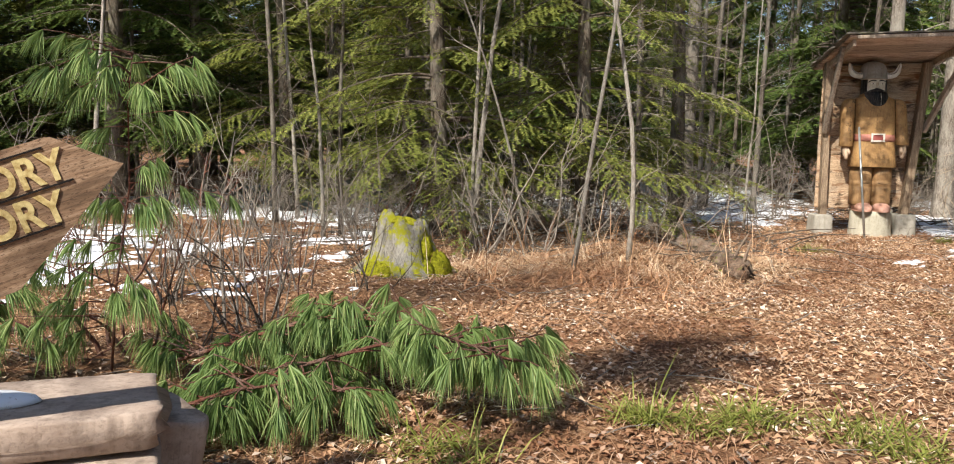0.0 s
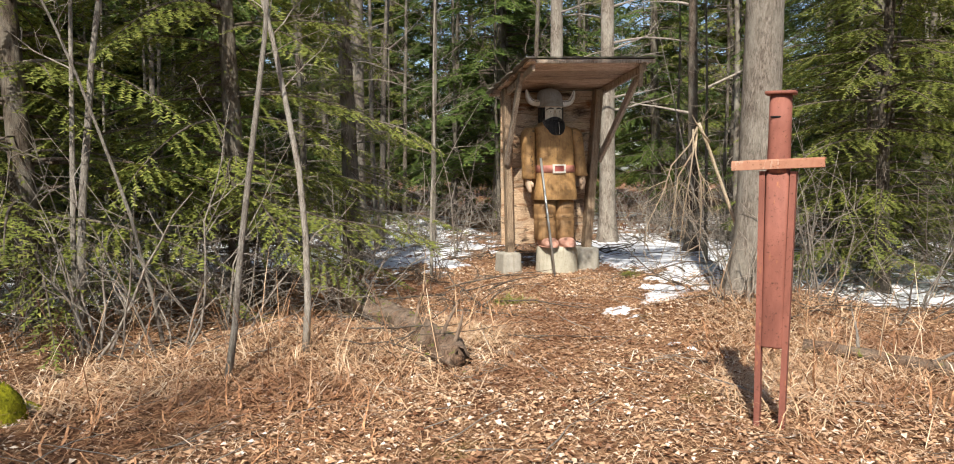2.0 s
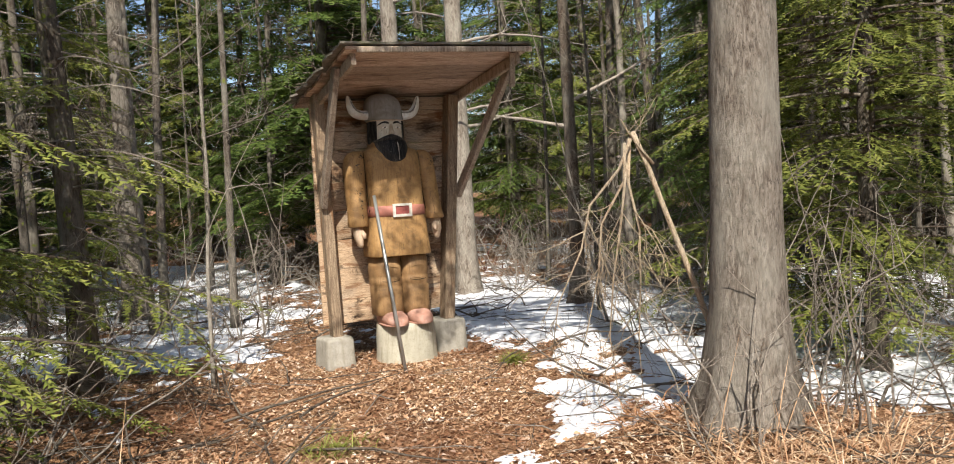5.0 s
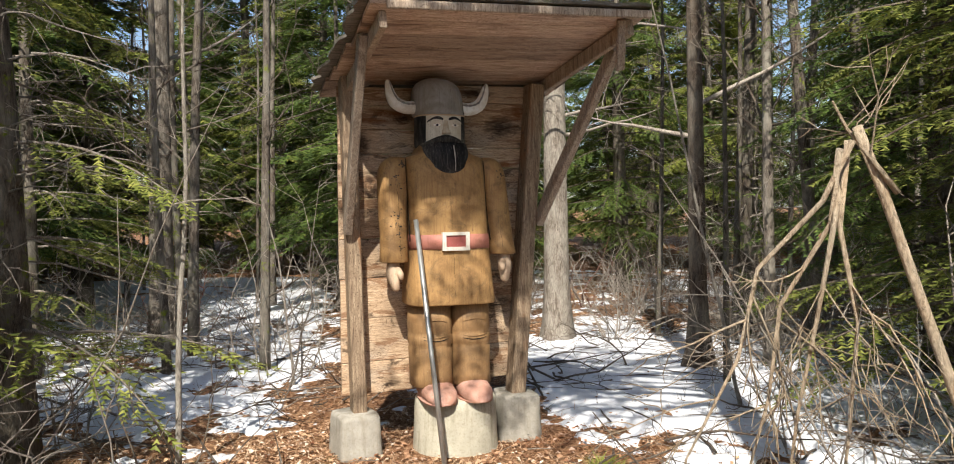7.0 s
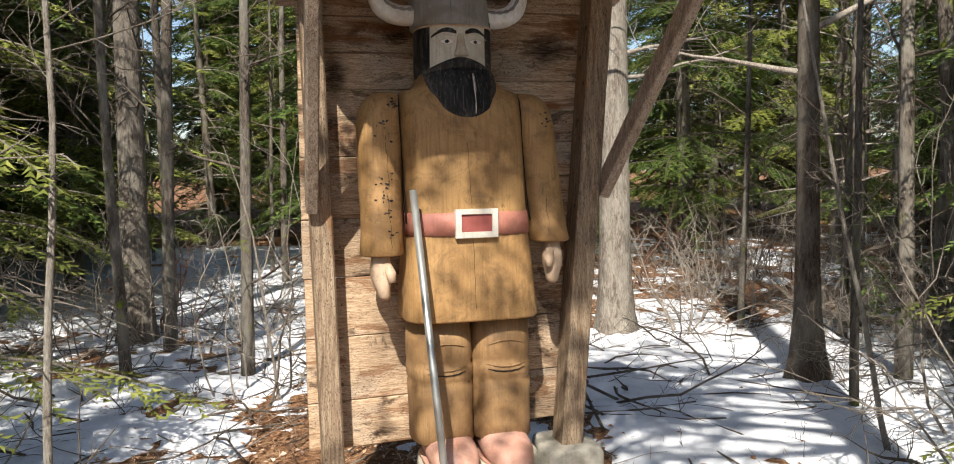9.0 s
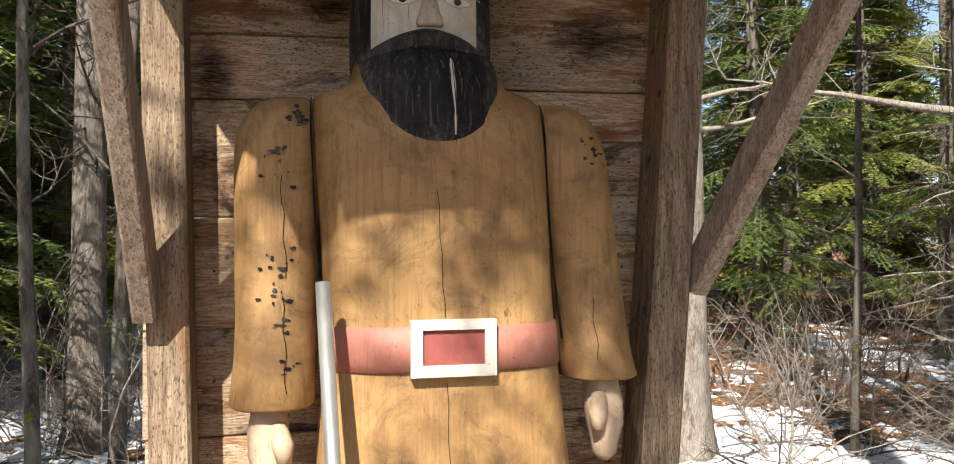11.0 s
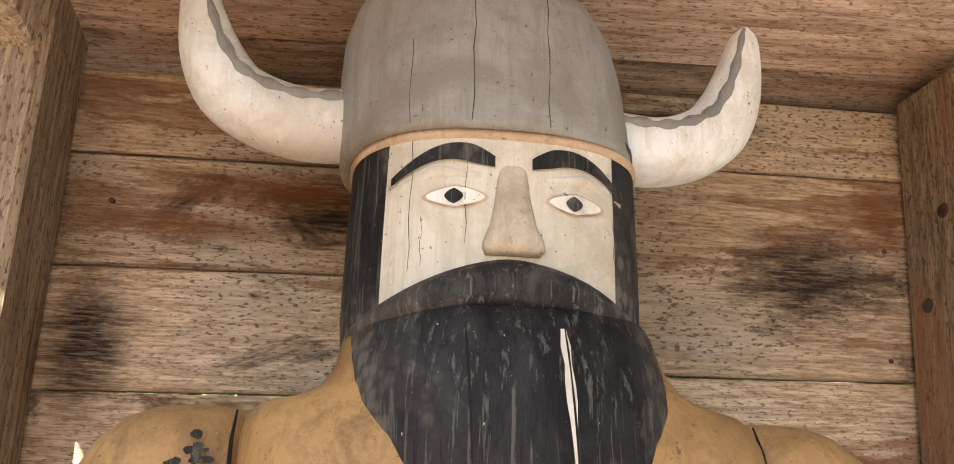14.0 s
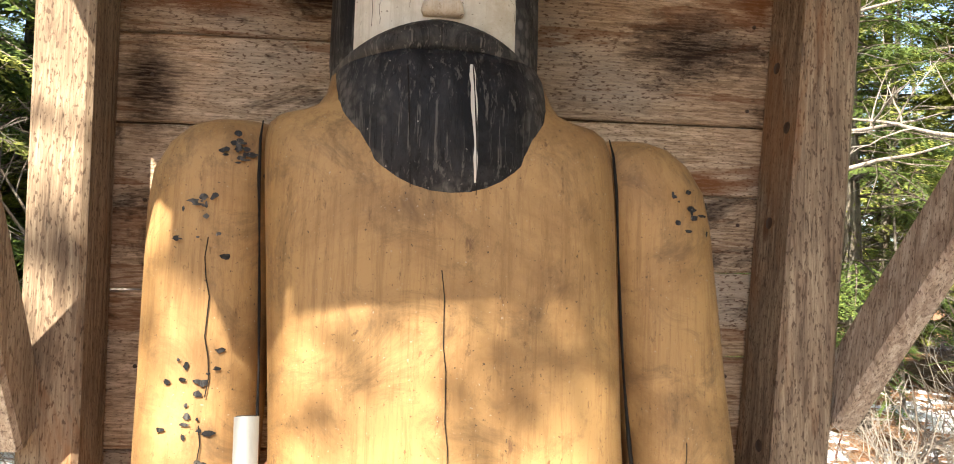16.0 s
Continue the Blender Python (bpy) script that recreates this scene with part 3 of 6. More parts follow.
def shelter():
    top = thing("wooden_shelter", "open-fronted shelter of weathered grey-brown planks with a lean-to roof", "shelter", SHELTER)
    rnd = random.Random(4)
    # posts
    sh = Shape()
    beam(sh, (-0.668, 0.127, 0.29), (-0.718, 0.127, 2.66), 0.1, 0.142, (0, 1, 0), bevel=0.009)
    part("post", sh, M["post"], top, smooth=False)
    sh = Shape()
    beam(sh, (right_post_u(0.33) + 0.06, 0.122, 0.33), (right_post_u(2.66) + 0.06, 0.122, 2.66), 0.114, 0.152, (0, 1, 0), bevel=0.009)
    part("post", sh, M["post"], top, smooth=False)
    # back wall boards, each a little different
    left = [0.4, 0.634, 0.95, 1.24, 1.525, 1.82, 2.137, 2.312, 2.484, 2.62]
    right = [0.43, 0.69, 0.98, 1.25, 1.49, 1.70, 1.872, 2.03, 2.178, 2.518, 2.65]
    for seams, side in ((left, -1), (right, 1)):
        for k, (z0, z1) in enumerate(zip(seams, seams[1:])):
            a, b = (-0.77 - rnd.uniform(0, 0.008), -0.047) if side < 0 else (-0.045, right_post_u(z0) + 0.13 + rnd.uniform(0, 0.03))
            w = rnd.uniform(0, 0.002) + 0.003 * (k % 2)
            tilt = 0.011
            sh = Shape()
            nx = 14
            lo = [0.0015 + 0.0012 * noise.noise((i * 0.7, k * 3.1, side)) for i in range(nx + 1)]
            hi = [0.0015 + 0.0012 * noise.noise((i * 0.7, k * 5.3, side + 9)) for i in range(nx + 1)]
            rings = []
            for i in range(nx + 1):
                x = a + (b - a) * i / nx
                za, zb = z0 + lo[i] + tilt * side * abs(i / nx - (side < 0)) , z1 - hi[i] + tilt * side * abs(i / nx - (side < 0))
                e = 0.004
                rings.append([(x, 0.2 + w + e, za), (x, 0.2 + w, za + e), (x, 0.2 + w, zb - e), (x, 0.2 + w + e, zb), (x, 0.226 + w, zb), (x, 0.226 + w, za)])
            loft(sh, rings)
            part("wall_board", sh, M["plank"], top, smooth=False)
    # roof boards across, laid on two side rafters
    v, k = -1.07, 0
    while v < 0.40:
        w = rnd.uniform(0.17, 0.22)
        a, b = -0.76 - 0.06 * (v + 1.05) - rnd.uniform(0, 0.04), 0.97 + rnd.uniform(0, 0.04)
        lift = rnd.uniform(0, 0.004)
        sh = Shape()
        c = [(a, v), (b, v), (b, v + w - 0.006), (a, v + w - 0.006)]
        prism(sh, [(x, y, roof_z(x, y) + lift) for x, y in c], [(x, y, roof_z(x, y) + lift + 0.026) for x, y in c])
        part("roof_board", sh, M["roofplank"], top, smooth=False)
        v += w
    # rough covering on top, ragged at the edges
    sh = Shape()
    nx, ny = 26, 22
    up, dn = [], []
    for j in range(ny + 1):
        for i in range(nx + 1):
            x, y = -0.82 - 0.1 * j / ny + (1.85 + 0.1 * j / ny) * i / nx, -1.10 + 1.56 * j / ny
            if i in (0, nx):
                x += rnd.uniform(-0.045, 0.03)
            if j in (0, ny):
                y += rnd.uniform(-0.012, 0.012)
            z = roof_z(x, y) + 0.034 + 0.006 * noise.noise((x * 6, y * 6, 0))
            up.append((x, y, z + 0.02)); dn.append((x, y, z))
    q = [(j * (nx + 1) + i, j * (nx + 1) + i + 1, (j + 1) * (nx + 1) + i + 1, (j + 1) * (nx + 1) + i) for j in range(ny) for i in range(nx)]
    sh.add(up, q); sh.add(dn, [f[::-1] for f in q])
    rim = [i for i in range(nx)] + [nx + (nx + 1) * j for j in range(ny)] + [(nx + 1) * ny + nx - i for i in range(nx)] + [(nx + 1) * (ny - j) for j in range(ny)]
    o = len(up)
    sh.f += [(rim[i], rim[i] + o, rim[(i + 1) % len(rim)] + o, rim[(i + 1) % len(rim)]) for i in range(len(rim))]
    sh.m += [0] * len(rim)
    part("roof_covering", sh, M["roofing"], top, "dark weathered roof covering with ragged edges", smooth=False)
    # rafters under the roof's two sides, braces from the posts to their front ends
    for u, ur in ((-0.705, -0.705), (0.90, 0.78)):
        sh = Shape()
        beam(sh, (u, -1.0, roof_z(u, -1.0) - 0.055), (ur, 0.36, roof_z(ur, 0.36) - 0.055), 0.045, 0.1, (0, 0, 1))
        part("rafter", sh, M["brace"], top, smooth=False)
    for a, b in (((-0.738, 0.05, 1.58), (-0.755, -0.66, 2.80)), ((right_post_u(1.6) + 0.15, 0.1, 1.62), (0.955, -0.70, 2.79))):
        sh = Shape()
        beam(sh, a, b, 0.055, 0.105, (0, 1, 0.6), bevel=0.007)
        part("brace", sh, M["brace"], top, smooth=False)
    # the strip along the roof's front edge, a short hanger at its right, a bar in the gap at the back
    sh = Shape()
    beam(sh, (-0.70, -1.085, roof_z(-0.7, -1.05) + 0.0), (1.0, -1.085, roof_z(1.0, -1.05) + 0.0), 0.022, 0.05, (0, 0, 1))
    part("front_strip", sh, M["brace"], top, smooth=False)
    sh = Shape()
    beam(sh, (0.84, -1.0, roof_z(0.84, -1.0) - 0.01), (0.90, -0.86, 2.62), 0.06, 0.03, (0, 1, 0.3))
    part("hanger", sh, M["brace"], top, smooth=False)
    # dark bar added above the wall boards to block light through the gap
    sh = Shape()
    beam(sh, (-0.53, 0.27, 2.60), (0.86, 0.27, 2.66), 0.045, 0.13, (0, 0, 1))
    part("ledger", sh, M["roofing"], top, smooth=False)
    # bolts sunk in the inner face of the right post
    for z, v in ((2.44, 0.10), (2.30, 0.15), (2.165, 0.09), (1.98, 0.13), (1.55, 0.10)):
        sh = Shape()
        u = right_post_u(z) + 0.004
        tube(sh, [(u, v, z), (u - 0.0025, v, z)], [0.013, 0.011], 12)
        part("bolt_head", sh, M["nail"], top)
    # nails through the boards beside the posts
    for z in (0.8, 1.1, 1.38, 1.67, 1.98, 2.22, 2.4):
        for u in (-0.6, right_post_u(z) - 0.03):
            sh = Shape()
            tube(sh, [(u, 0.204, z), (u, 0.1985, z)], [0.0042, 0.004], 8)
            part("nail_head", sh, M["nail"], top)
    return top


shelter()


def footing(name, at, w, d, h, seed, label):
    """A rounded, uneven cast block."""
    rnd = random.Random(seed)
    sh = Shape()
    rings = []
    for z, k in ((-0.05, 1.04), (0.02, 1.04), (h * 0.5, 1.0), (h - 0.03, 0.97), (h - 0.008, 0.93), (h, 0.85)):
        rings.append([(x * k + rnd.uniform(-.006, .006), y * k + rnd.uniform(-.006, .006), z2 + rnd.uniform(-.004, .004)) for x, y, z2 in oval(0, 0, z, w / 2, d / 2, 28, 6)])
    loft(sh, rings)
    return thing(name, label, "footing", at, "post footings", sh, M["concrete"])


footing("concrete_footing", SHELTER @ pose(-0.70, 0.10, 0, 0, 0, 8), 0.30, 0.34, 0.295, 1, "rough grey concrete block under a shelter post")
footing("concrete_footing", SHELTER @ pose(0.53, 0.12, 0, 0, 0, -5), 0.32, 0.36, 0.335, 2, "rounded grey concrete block under the leaning shelter post")


def plinth():
    rnd = random.Random(9)
    sh = Shape()
    rings = []
    for z, r in ((-0.05, 0.315), (0.0, 0.312), (0.1, 0.305), (0.2, 0.302), (0.3, 0.298), (0.362, 0.294), (0.376, 0.285), (0.38, 0.26), (0.378, 0.1)):
        rings.append([(x * (1 + 0.018 * noise.noise((x * 14, y * 14, z * 1.5))), y * (1 + 0.018 * noise.noise((y * 14, x * 14, z * 1.5))), z) for x, y, _ in oval(0, 0, z, r, r * 0.93, 48, 2.1)])
    loft(sh, rings)
    thing("round_plinth", "low round grey plinth like a cut log, stained at the foot", "plinth", SHELTER @ pose(0.02, 0.02, 0), sh=sh, mats=M["plinth"])


plinth()


def statue():
    """A carved and painted wooden figure in a horned helmet: one mesh."""
    sh = Shape()
    COAT, TROU, BELT, BEARD, FACE, HELM, HORN, WHITE, RED, BOOT, PALM, DARK, BAND, EYE, NOSE, DUST = range(16)

    def c(z):
        return 0.015 * (1.5 - z) if z < 1.5 else -0.048 * (z - 1.5)

    # coat
    prof = [(1.055, .262, .185), (1.055, .281, .205), (1.065, .285, .208), (1.2, .276, .202), (1.43, .257, .195), (1.5, .252, .192), (1.6, .25, .192),
            (1.75, .25, .195), (1.9, .251, .192), (1.98, .252, .186), (2.035, .252, .176), (2.064, .251, .165), (2.085, .247, .15), (2.097, .236, .142), (2.106, .205, .14), (2.118, .18, .138), (2.14, .166, .135), (2.175, .158, .12)]
    loft(sh, [oval(c(z), 0, z, a, b, 64, 4.2) for z, a, b in prof], COAT)
    # centre crack: a thin dark wedge down the front
    for z0, z1, du in ((1.065, 1.42, -0.012), (1.57, 1.86, -0.012)):
        n = 8
        for i in range(n):
            za, zb = z0 + (z1 - z0) * i / n, z0 + (z1 - z0) * (i + 1) / n
            w = 0.0007
            xa, xb = c(za) + du + 0.0015 * math.sin(i * 2.1), c(zb) + du + 0.0015 * math.sin(i * 2.1 + 2.1)
            fa, fb = -(0.208 - 0.06 * max(0, za - 1.0)) if za < 1.2 else -0.1965, -(0.208 - 0.06 * max(0, zb - 1.0)) if zb < 1.2 else -0.1965
            if za < 1.45:
                fa, fb = -0.209 + 0.03 * (za - 1.01), -0.209 + 0.03 * (zb - 1.01)
            sh.add([(xa - w, fa, za), (xa + w, fa, za), (xb + w, fb, zb), (xb - w, fb, zb)], [(0, 1, 2, 3)], DARK)
    # dark flaked patches and checks on the sleeves
    rnd = random.Random(3)
    for u0, z0, n in ((-0.31, 2.035, 20), (-0.35, 1.955, 14), (-0.36, 1.9, 5), (-0.345, 1.69, 10), (-0.345, 1.62, 8), (-0.335, 1.55, 7), (-0.34, 1.46, 6), (0.355, 1.95, 8), (0.34, 1.99, 4)):
        for _ in range(n):
            uu, zz, a, b = u0 + rnd.gauss(0, .02), z0 + rnd.gauss(0, .014), rnd.uniform(.002, .010), rnd.uniform(.0015, .006)
            s = 1 if u0 > 0 else -1
            cu0 = np.interp(zz, [1.4, 1.55, 1.68, 1.8, 1.95, 2.01, 2.055], [.36, .352, .346, .338, .328, .32, .308]) * s + c(zz)
            rr = np.interp(zz, [1.4, 1.55, 1.68, 1.8, 1.95, 2.01, 2.055], [.086, .086, .089, .093, .0965, .095, .084])
            ring = []
            for k in range(9):
                t = 6.283 * k / 9
                x, z = uu + a * math.cos(t) * rnd.uniform(.6, 1.2), zz + b * math.sin(t) * rnd.uniform(.6, 1.2)
                f = max(0.0, 1 - (abs(x - cu0) / rr) ** 2.3) ** (1 / 2.3)
                ring.append((x, np.interp(zz, [1.4, 1.46, 1.55, 1.68, 1.8], [-.055, -.045, -.03, -.012, -.003]) - rr * 1.05 * f - 0.002, z))
            sh.add(ring, [tuple(range(9))], BEARD)
    for u0, za, zb in ((-0.335, 1.40, 1.62), (-0.325, 1.66, 1.9), (0.335, 1.45, 1.6)):
        for i in range(8):
            zz = [za + (zb - za) * (i + k) / 8 for k in (0, 1)]
            ring = []
            for k, z in ((0, zz[0]), (0, zz[1]), (1, zz[1]), (1, zz[0])):
                x = u0 + 0.003 * math.sin(z * 60) + c(z) + (0.0016 if k else 0)
                sg = 1 if u0 > 0 else -1
                mid = np.interp(z, [1.4, 1.55, 1.68, 1.8, 1.95], [.36, .352, .346, .338, .328]) * sg + c(z)
                rr = np.interp(z, [1.4, 1.55, 1.68, 1.8, 1.95], [.086, .086, .089, .093, .0965])
                f = max(0.0, 1 - (abs(x - mid) / rr) ** 2.3) ** (1 / 2.3)
                ring.append((x, np.interp(z, [1.4, 1.46, 1.55, 1.68, 1.8], [-.055, -.045, -.03, -.012, -.003]) - rr * 1.05 * f - 0.002, z))
            sh.add(ring, [(0, 1, 2, 3)], DARK)
    # belt and buckle
    loft(sh, [oval(c(z), 0, z, a, b, 64, 3.7) for z, a, b in ((1.445, .25, .19), (1.448, .262, .203), (1.5, .260, .202), (1.548, .258, .201), (1.551, .25, .19))], BELT)
    cu = 0.0

    def slab(u0, u1, z0, z1, v0, v1, slot):
        prism(sh, [(u0, v1, z0), (u1, v1, z0), (u1, v1, z1), (u0, v1, z1)], [(u0, v0, z0), (u1, v0, z0), (u1, v0, z1), (u0, v0, z1)], slot)

    slab(cu - .088, cu + .088, 1.437, 1.463, -.217, -.19, WHITE)
    slab(cu - .088, cu + .088, 1.543, 1.565, -.217, -.19, WHITE)
    slab(cu - .088, cu - .064, 1.463, 1.543, -.217, -.19, WHITE)
    slab(cu + .064, cu + .088, 1.463, 1.543, -.217, -.19, WHITE)
    slab(cu - .064, cu + .064, 1.463, 1.543, -.209, -.19, RED)
    # trousers
    for s in (-1, 1):
        prof = [(0.47, .125, .15), (0.475, .132, .158), (0.55, .13, .16), (0.66, .132, .158), (0.74, .134, .162), (0.755, .128, .152), (0.775, .134, .165), (0.83, .135, .165),
                (0.845, .13, .155), (0.865, .135, .163), (0.93, .134, .165), (1.05, .13, .16)]
        loft(sh, [oval(c(z) + s * 0.128, 0.01, z, a, b, 28, 2.7) for z, a, b in prof], TROU)
        # boot: toe forward
        rings = []
        for v, w, h in ((-0.285, .02, .02), (-0.28, .05, .05), (-0.255, .082, .085), (-0.2, .1, .115), (-0.13, .105, .14), (-0.05, .1, .15), (0.05, .095, .15), (0.12, .085, .14), (0.15, .05, .1)):
            rings.append([(c(.4) + s * 0.118 + x * w, v, 0.376 + max(0.0, (0.45 + 0.55 * y) * h)) for x, y, _ in oval(0, 0, 0, 1, 1, 20, 2.4)])
        loft(sh, rings, BOOT)
        # sole edge
        loft(sh, [[(c(.4) + s * 0.118 + x * .108, -0.07 + y * .217, z) for x, y, _ in oval(0, 0, 0, 1, 1, 24, 2.6)] for z in (0.376, 0.392)], BOOT)
    # sleeves, straight and full, with rounded shoulders
    for s in (-1, 1):
        cuff = 1.36 if s < 0 else 1.398
        prof = [(2.098, .292, .0, .02), (2.094, .294, .0, .045), (2.082, .299, .0, .066), (2.055, .308, .0, .083), (2.01, .32, .0, .094), (1.95, .328, .0, .095), (1.8, .338, -.005, .092), (1.68, .346, -.012, .088),
                (1.55, .352, -.03, .085), (1.46, .357, -.045, .085), (cuff + .007, .362, -.058, .088), (cuff, .362, -.058, .08), (cuff + .007, .362, -.058, .05)]
        rings = []
        for z, u, v, r in prof:
            k = c(z) * (1 if z > 1.5 else 0) + s * u
            rings.append([(x, y, z) for x, y, _ in oval(k, v, z, r, r * 1.05, 28, 2.3)])
        loft(sh, rings[::-1], COAT)
        # mitten hand with a thumb
        dz = cuff - 1.318
        pr = [(z + dz, u, v, a, b) for z, u, v, a, b in ((1.34, .367, -.06, .04, .045), (1.3, .368, -.065, .038, .048), (1.26, .37, -.072, .043, .056), (1.21, .37, -.082, .04, .056), (1.17, .366, -.09, .03, .046), (1.135, .362, -.098, .026, .036), (1.118, .36, -.1, .012, .018))]
        loft(sh, [oval(s * u, v, z, a, b, 18, 2.3) for z, u, v, a, b in pr][::-1], PALM)
        tube(sh, [(s * .35, -.105, 1.28 + dz), (s * .338, -.132, 1.24 + dz), (s * .335, -.137, 1.2 + dz)], [.018, .023, .014], 8, PALM)
        for k in range(3):
            v = -0.055 - 0.024 * k
            sh.add([(s * .4105, v - .0015, 1.22 + dz), (s * .4105, v + .0015, 1.22 + dz), (s * .393, v + .0015, 1.15 + dz), (s * .393, v - .0015, 1.15 + dz)], [(0, 1, 2, 3)], DARK)
    # head: painted face in front, black hair at the sides
    hc = c(2.3)

    def around(i, j):
        t = (j + 0.5) / 48 * 360
        return FACE if 226 < t < 310 else BEARD

    prof = [(2.1, .15, .14), (2.2, .158, .15), (2.26, .158, .152), (2.33, .157, .152), (2.38, .156, .155), (2.41, .156, .156)]
    loft(sh, [oval(hc, 0, z, a, b, 48, 2.5) for z, a, b in prof], slots=around)
    # helmet
    prof = [(2.388, .15, .155), (2.386, .16, .166), (2.395, .163, .168), (2.44, .163, .167), (2.5, .161, .165), (2.55, .155, .159), (2.59, .142, .147), (2.62, .118, .124), (2.643, .08, .086), (2.655, .036, .04), (2.658, .005, .005)]
    loft(sh, [oval(hc - 0.004 * i, 0, z, a, b, 48, 2.4) for i, (z, a, b) in enumerate(prof)], HELM)

    def front(u, a, b, p):
        return -b * max(0.0, 1 - (abs(u) / a) ** p) ** (1 / p)

    def on_face(u, lift=0.002):
        return front(u, .157, .152, 2.5) - lift

    n = 14
    # long checks down the face, the helmet and the hair
    for u0, z0, z1, w in ((-0.096, 2.23, 2.39, .0004), (-0.045, 2.26, 2.39, .0004), (-0.085, 2.235, 2.29, .0003), (0.105, 2.24, 2.3, .0003)):
        lo, hi = [], []
        for i in range(7):
            z = z0 + (z1 - z0) * i / 6
            k = w * (0.5 + 0.5 * math.sin(i * 2.3) ** 2)
            x = u0 + 0.0012 * math.sin(i * 1.9)
            lo.append((hc + x - k, on_face(x, .0022), z)); hi.append((hc + x + k, on_face(x, .0022), z))
        sh.add(lo + hi, [(i, 7 + i, 8 + i, i + 1) for i in range(6)], DARK)
    for u0, w in ((-0.09, .0003), (-0.03, .0005), (0.045, .0005)):
        lo, hi = [], []
        zs = [2.39, 2.42, 2.45, 2.48, 2.51, 2.54, 2.56]
        for i, z in enumerate(zs):
            a = np.interp(z, [2.395, 2.44, 2.5, 2.55, 2.59], [.163, .163, .161, .155, .142])
            b = np.interp(z, [2.395, 2.44, 2.5, 2.55, 2.59], [.168, .167, .165, .159, .147])
            x = u0 + 0.0012 * math.sin(i * 2.2 + u0 * 50)
            k = w * (0.5 + 0.6 * math.sin(i * 1.3 + u0 * 90) ** 2)
            y = front(x, a, b, 2.4) - 0.0022
            lo.append((hc - 0.012 + x - k, y, z)); hi.append((hc - 0.012 + x + k, y, z))
        sh.add(lo + hi, [(i, 7 + i, 8 + i, i + 1) for i in range(6)], DARK)
    # stained rim under the helmet
    loft(sh, [oval(hc, 0, z, a, b, 48, 2.5) for z, a, b in ((2.377, .155, .154), (2.379, .1585, .1595), (2.387, .1585, .1595), (2.389, .155, .154))], PALM)
    # brows: long dark arcs
    for s in (-1, 1):
        pts_lo, pts_hi = [], []
        for i in range(n + 1):
            f = i / n
            u = s * (0.018 + 0.097 * f)
            z = 2.351 + 0.016 * math.sin(f * math.pi * 0.95) - 0.022 * f * f
            w = 0.0115 * (1 - 0.6 * f ** 1.5) * (0.55 + 0.45 * min(1, f * 5))
            pts_lo.append((hc + u, on_face(u, .004), z - w)); pts_hi.append((hc + u, on_face(u, .004), z + w))
        sh.add(pts_lo + pts_hi, [(i, i + 1, n + 2 + i, n + 1 + i) for i in range(n)], BEARD)
        # eye: pale almond, dark rim, black pupil
        for a, b, lift, slot, du in ((.0315, .0135, .0015, PALM, 0), (.0275, .0112, .003, EYE, 0), (.0088, .0088, .0042, BEARD, -0.002)):
            ring = []
            for k in range(20):
                t = 2 * math.pi * k / 20
                u = s * 0.0585 + 0.004 + du + a * math.cos(t)
                z = 2.311 + b * math.sin(t) * (1 - 0.35 * abs(math.cos(t)))
                ring.append((hc + u, on_face(u, lift), z))
            sh.add(ring, [tuple(range(20))], slot)
        # cheek fold under the brow
        tube(sh, [(hc + s * 0.03, on_face(0.03, -.002), 2.336), (hc + s * 0.07, on_face(0.07, -.0035), 2.341), (hc + s * 0.115, on_face(0.115, -.004), 2.325)], [.004, .009, .004], 8, FACE)
    # nose: a carved wedge
    rings = []
    for z, w, d in ((2.37, .013, .001), (2.345, .014, .007), (2.31, .017, .013), (2.28, .022, .02), (2.265, .028, .024), (2.254, .03, .023), (2.248, .026, .01)):
        rings.append([(hc + x * w, -0.147 - d * (0.5 - 0.5 * y), z) for x, y, _ in oval(0, 0, 0, 1, 1, 18, 2.0)])
    loft(sh, rings[::-1], NOSE)
    # moustache: swept down at both ends
    for s in (-1, 1):
        pts, rad = [], []
        for i in range(12):
            f = i / 11
            u = s * (0.0 + 0.137 * f)
            pts.append((hc + u, front(u, .150, .158, 2.5) + 0.016 - 0.014 * math.sin(f * math.pi), 2.216 - 0.045 * f ** 1.5))
            rad.append(0.031 - 0.017 * f)
        tube(sh, pts, rad, 12, DUST)
    # beard: broad, cut straight across the top, rounded below
    prof = [(1.895, .02, .035), (1.899, .07, .07), (1.915, .112, .105), (1.955, .143, .138), (2.02, .16, .16), (2.1, .166, .172), (2.14, .163, .175), (2.175, .158, .17), (2.19, .152, .164), (2.19, .12, .12)]
    rings = []
    for z, a, b in prof:
        rings.append([(x, y - 0.03 * smoothstep(2.2, 2.02, z), zz) for x, y, zz in oval(c(z), -0.012, z, a, b, 48, 2.35)])
    loft(sh, rings, BEARD)
    # open joints between the sleeves and the body, running dark
    for s in (-1, 1):
        pts = [(c(z) + s * x, y, z) for z, x, y in ((2.09, .253, -.07), (2.06, .2555, -.08), (2.0, .2575, -.083), (1.9, .258, -.08), (1.8, .259, -.077), (1.7, .26, -.08), (1.6, .262, -.088), (1.5, .266, -.098))]
        tube(sh, pts, [.001, .002, .0026, .0014, .0024, .0016, .003, .003], 6, DARK)
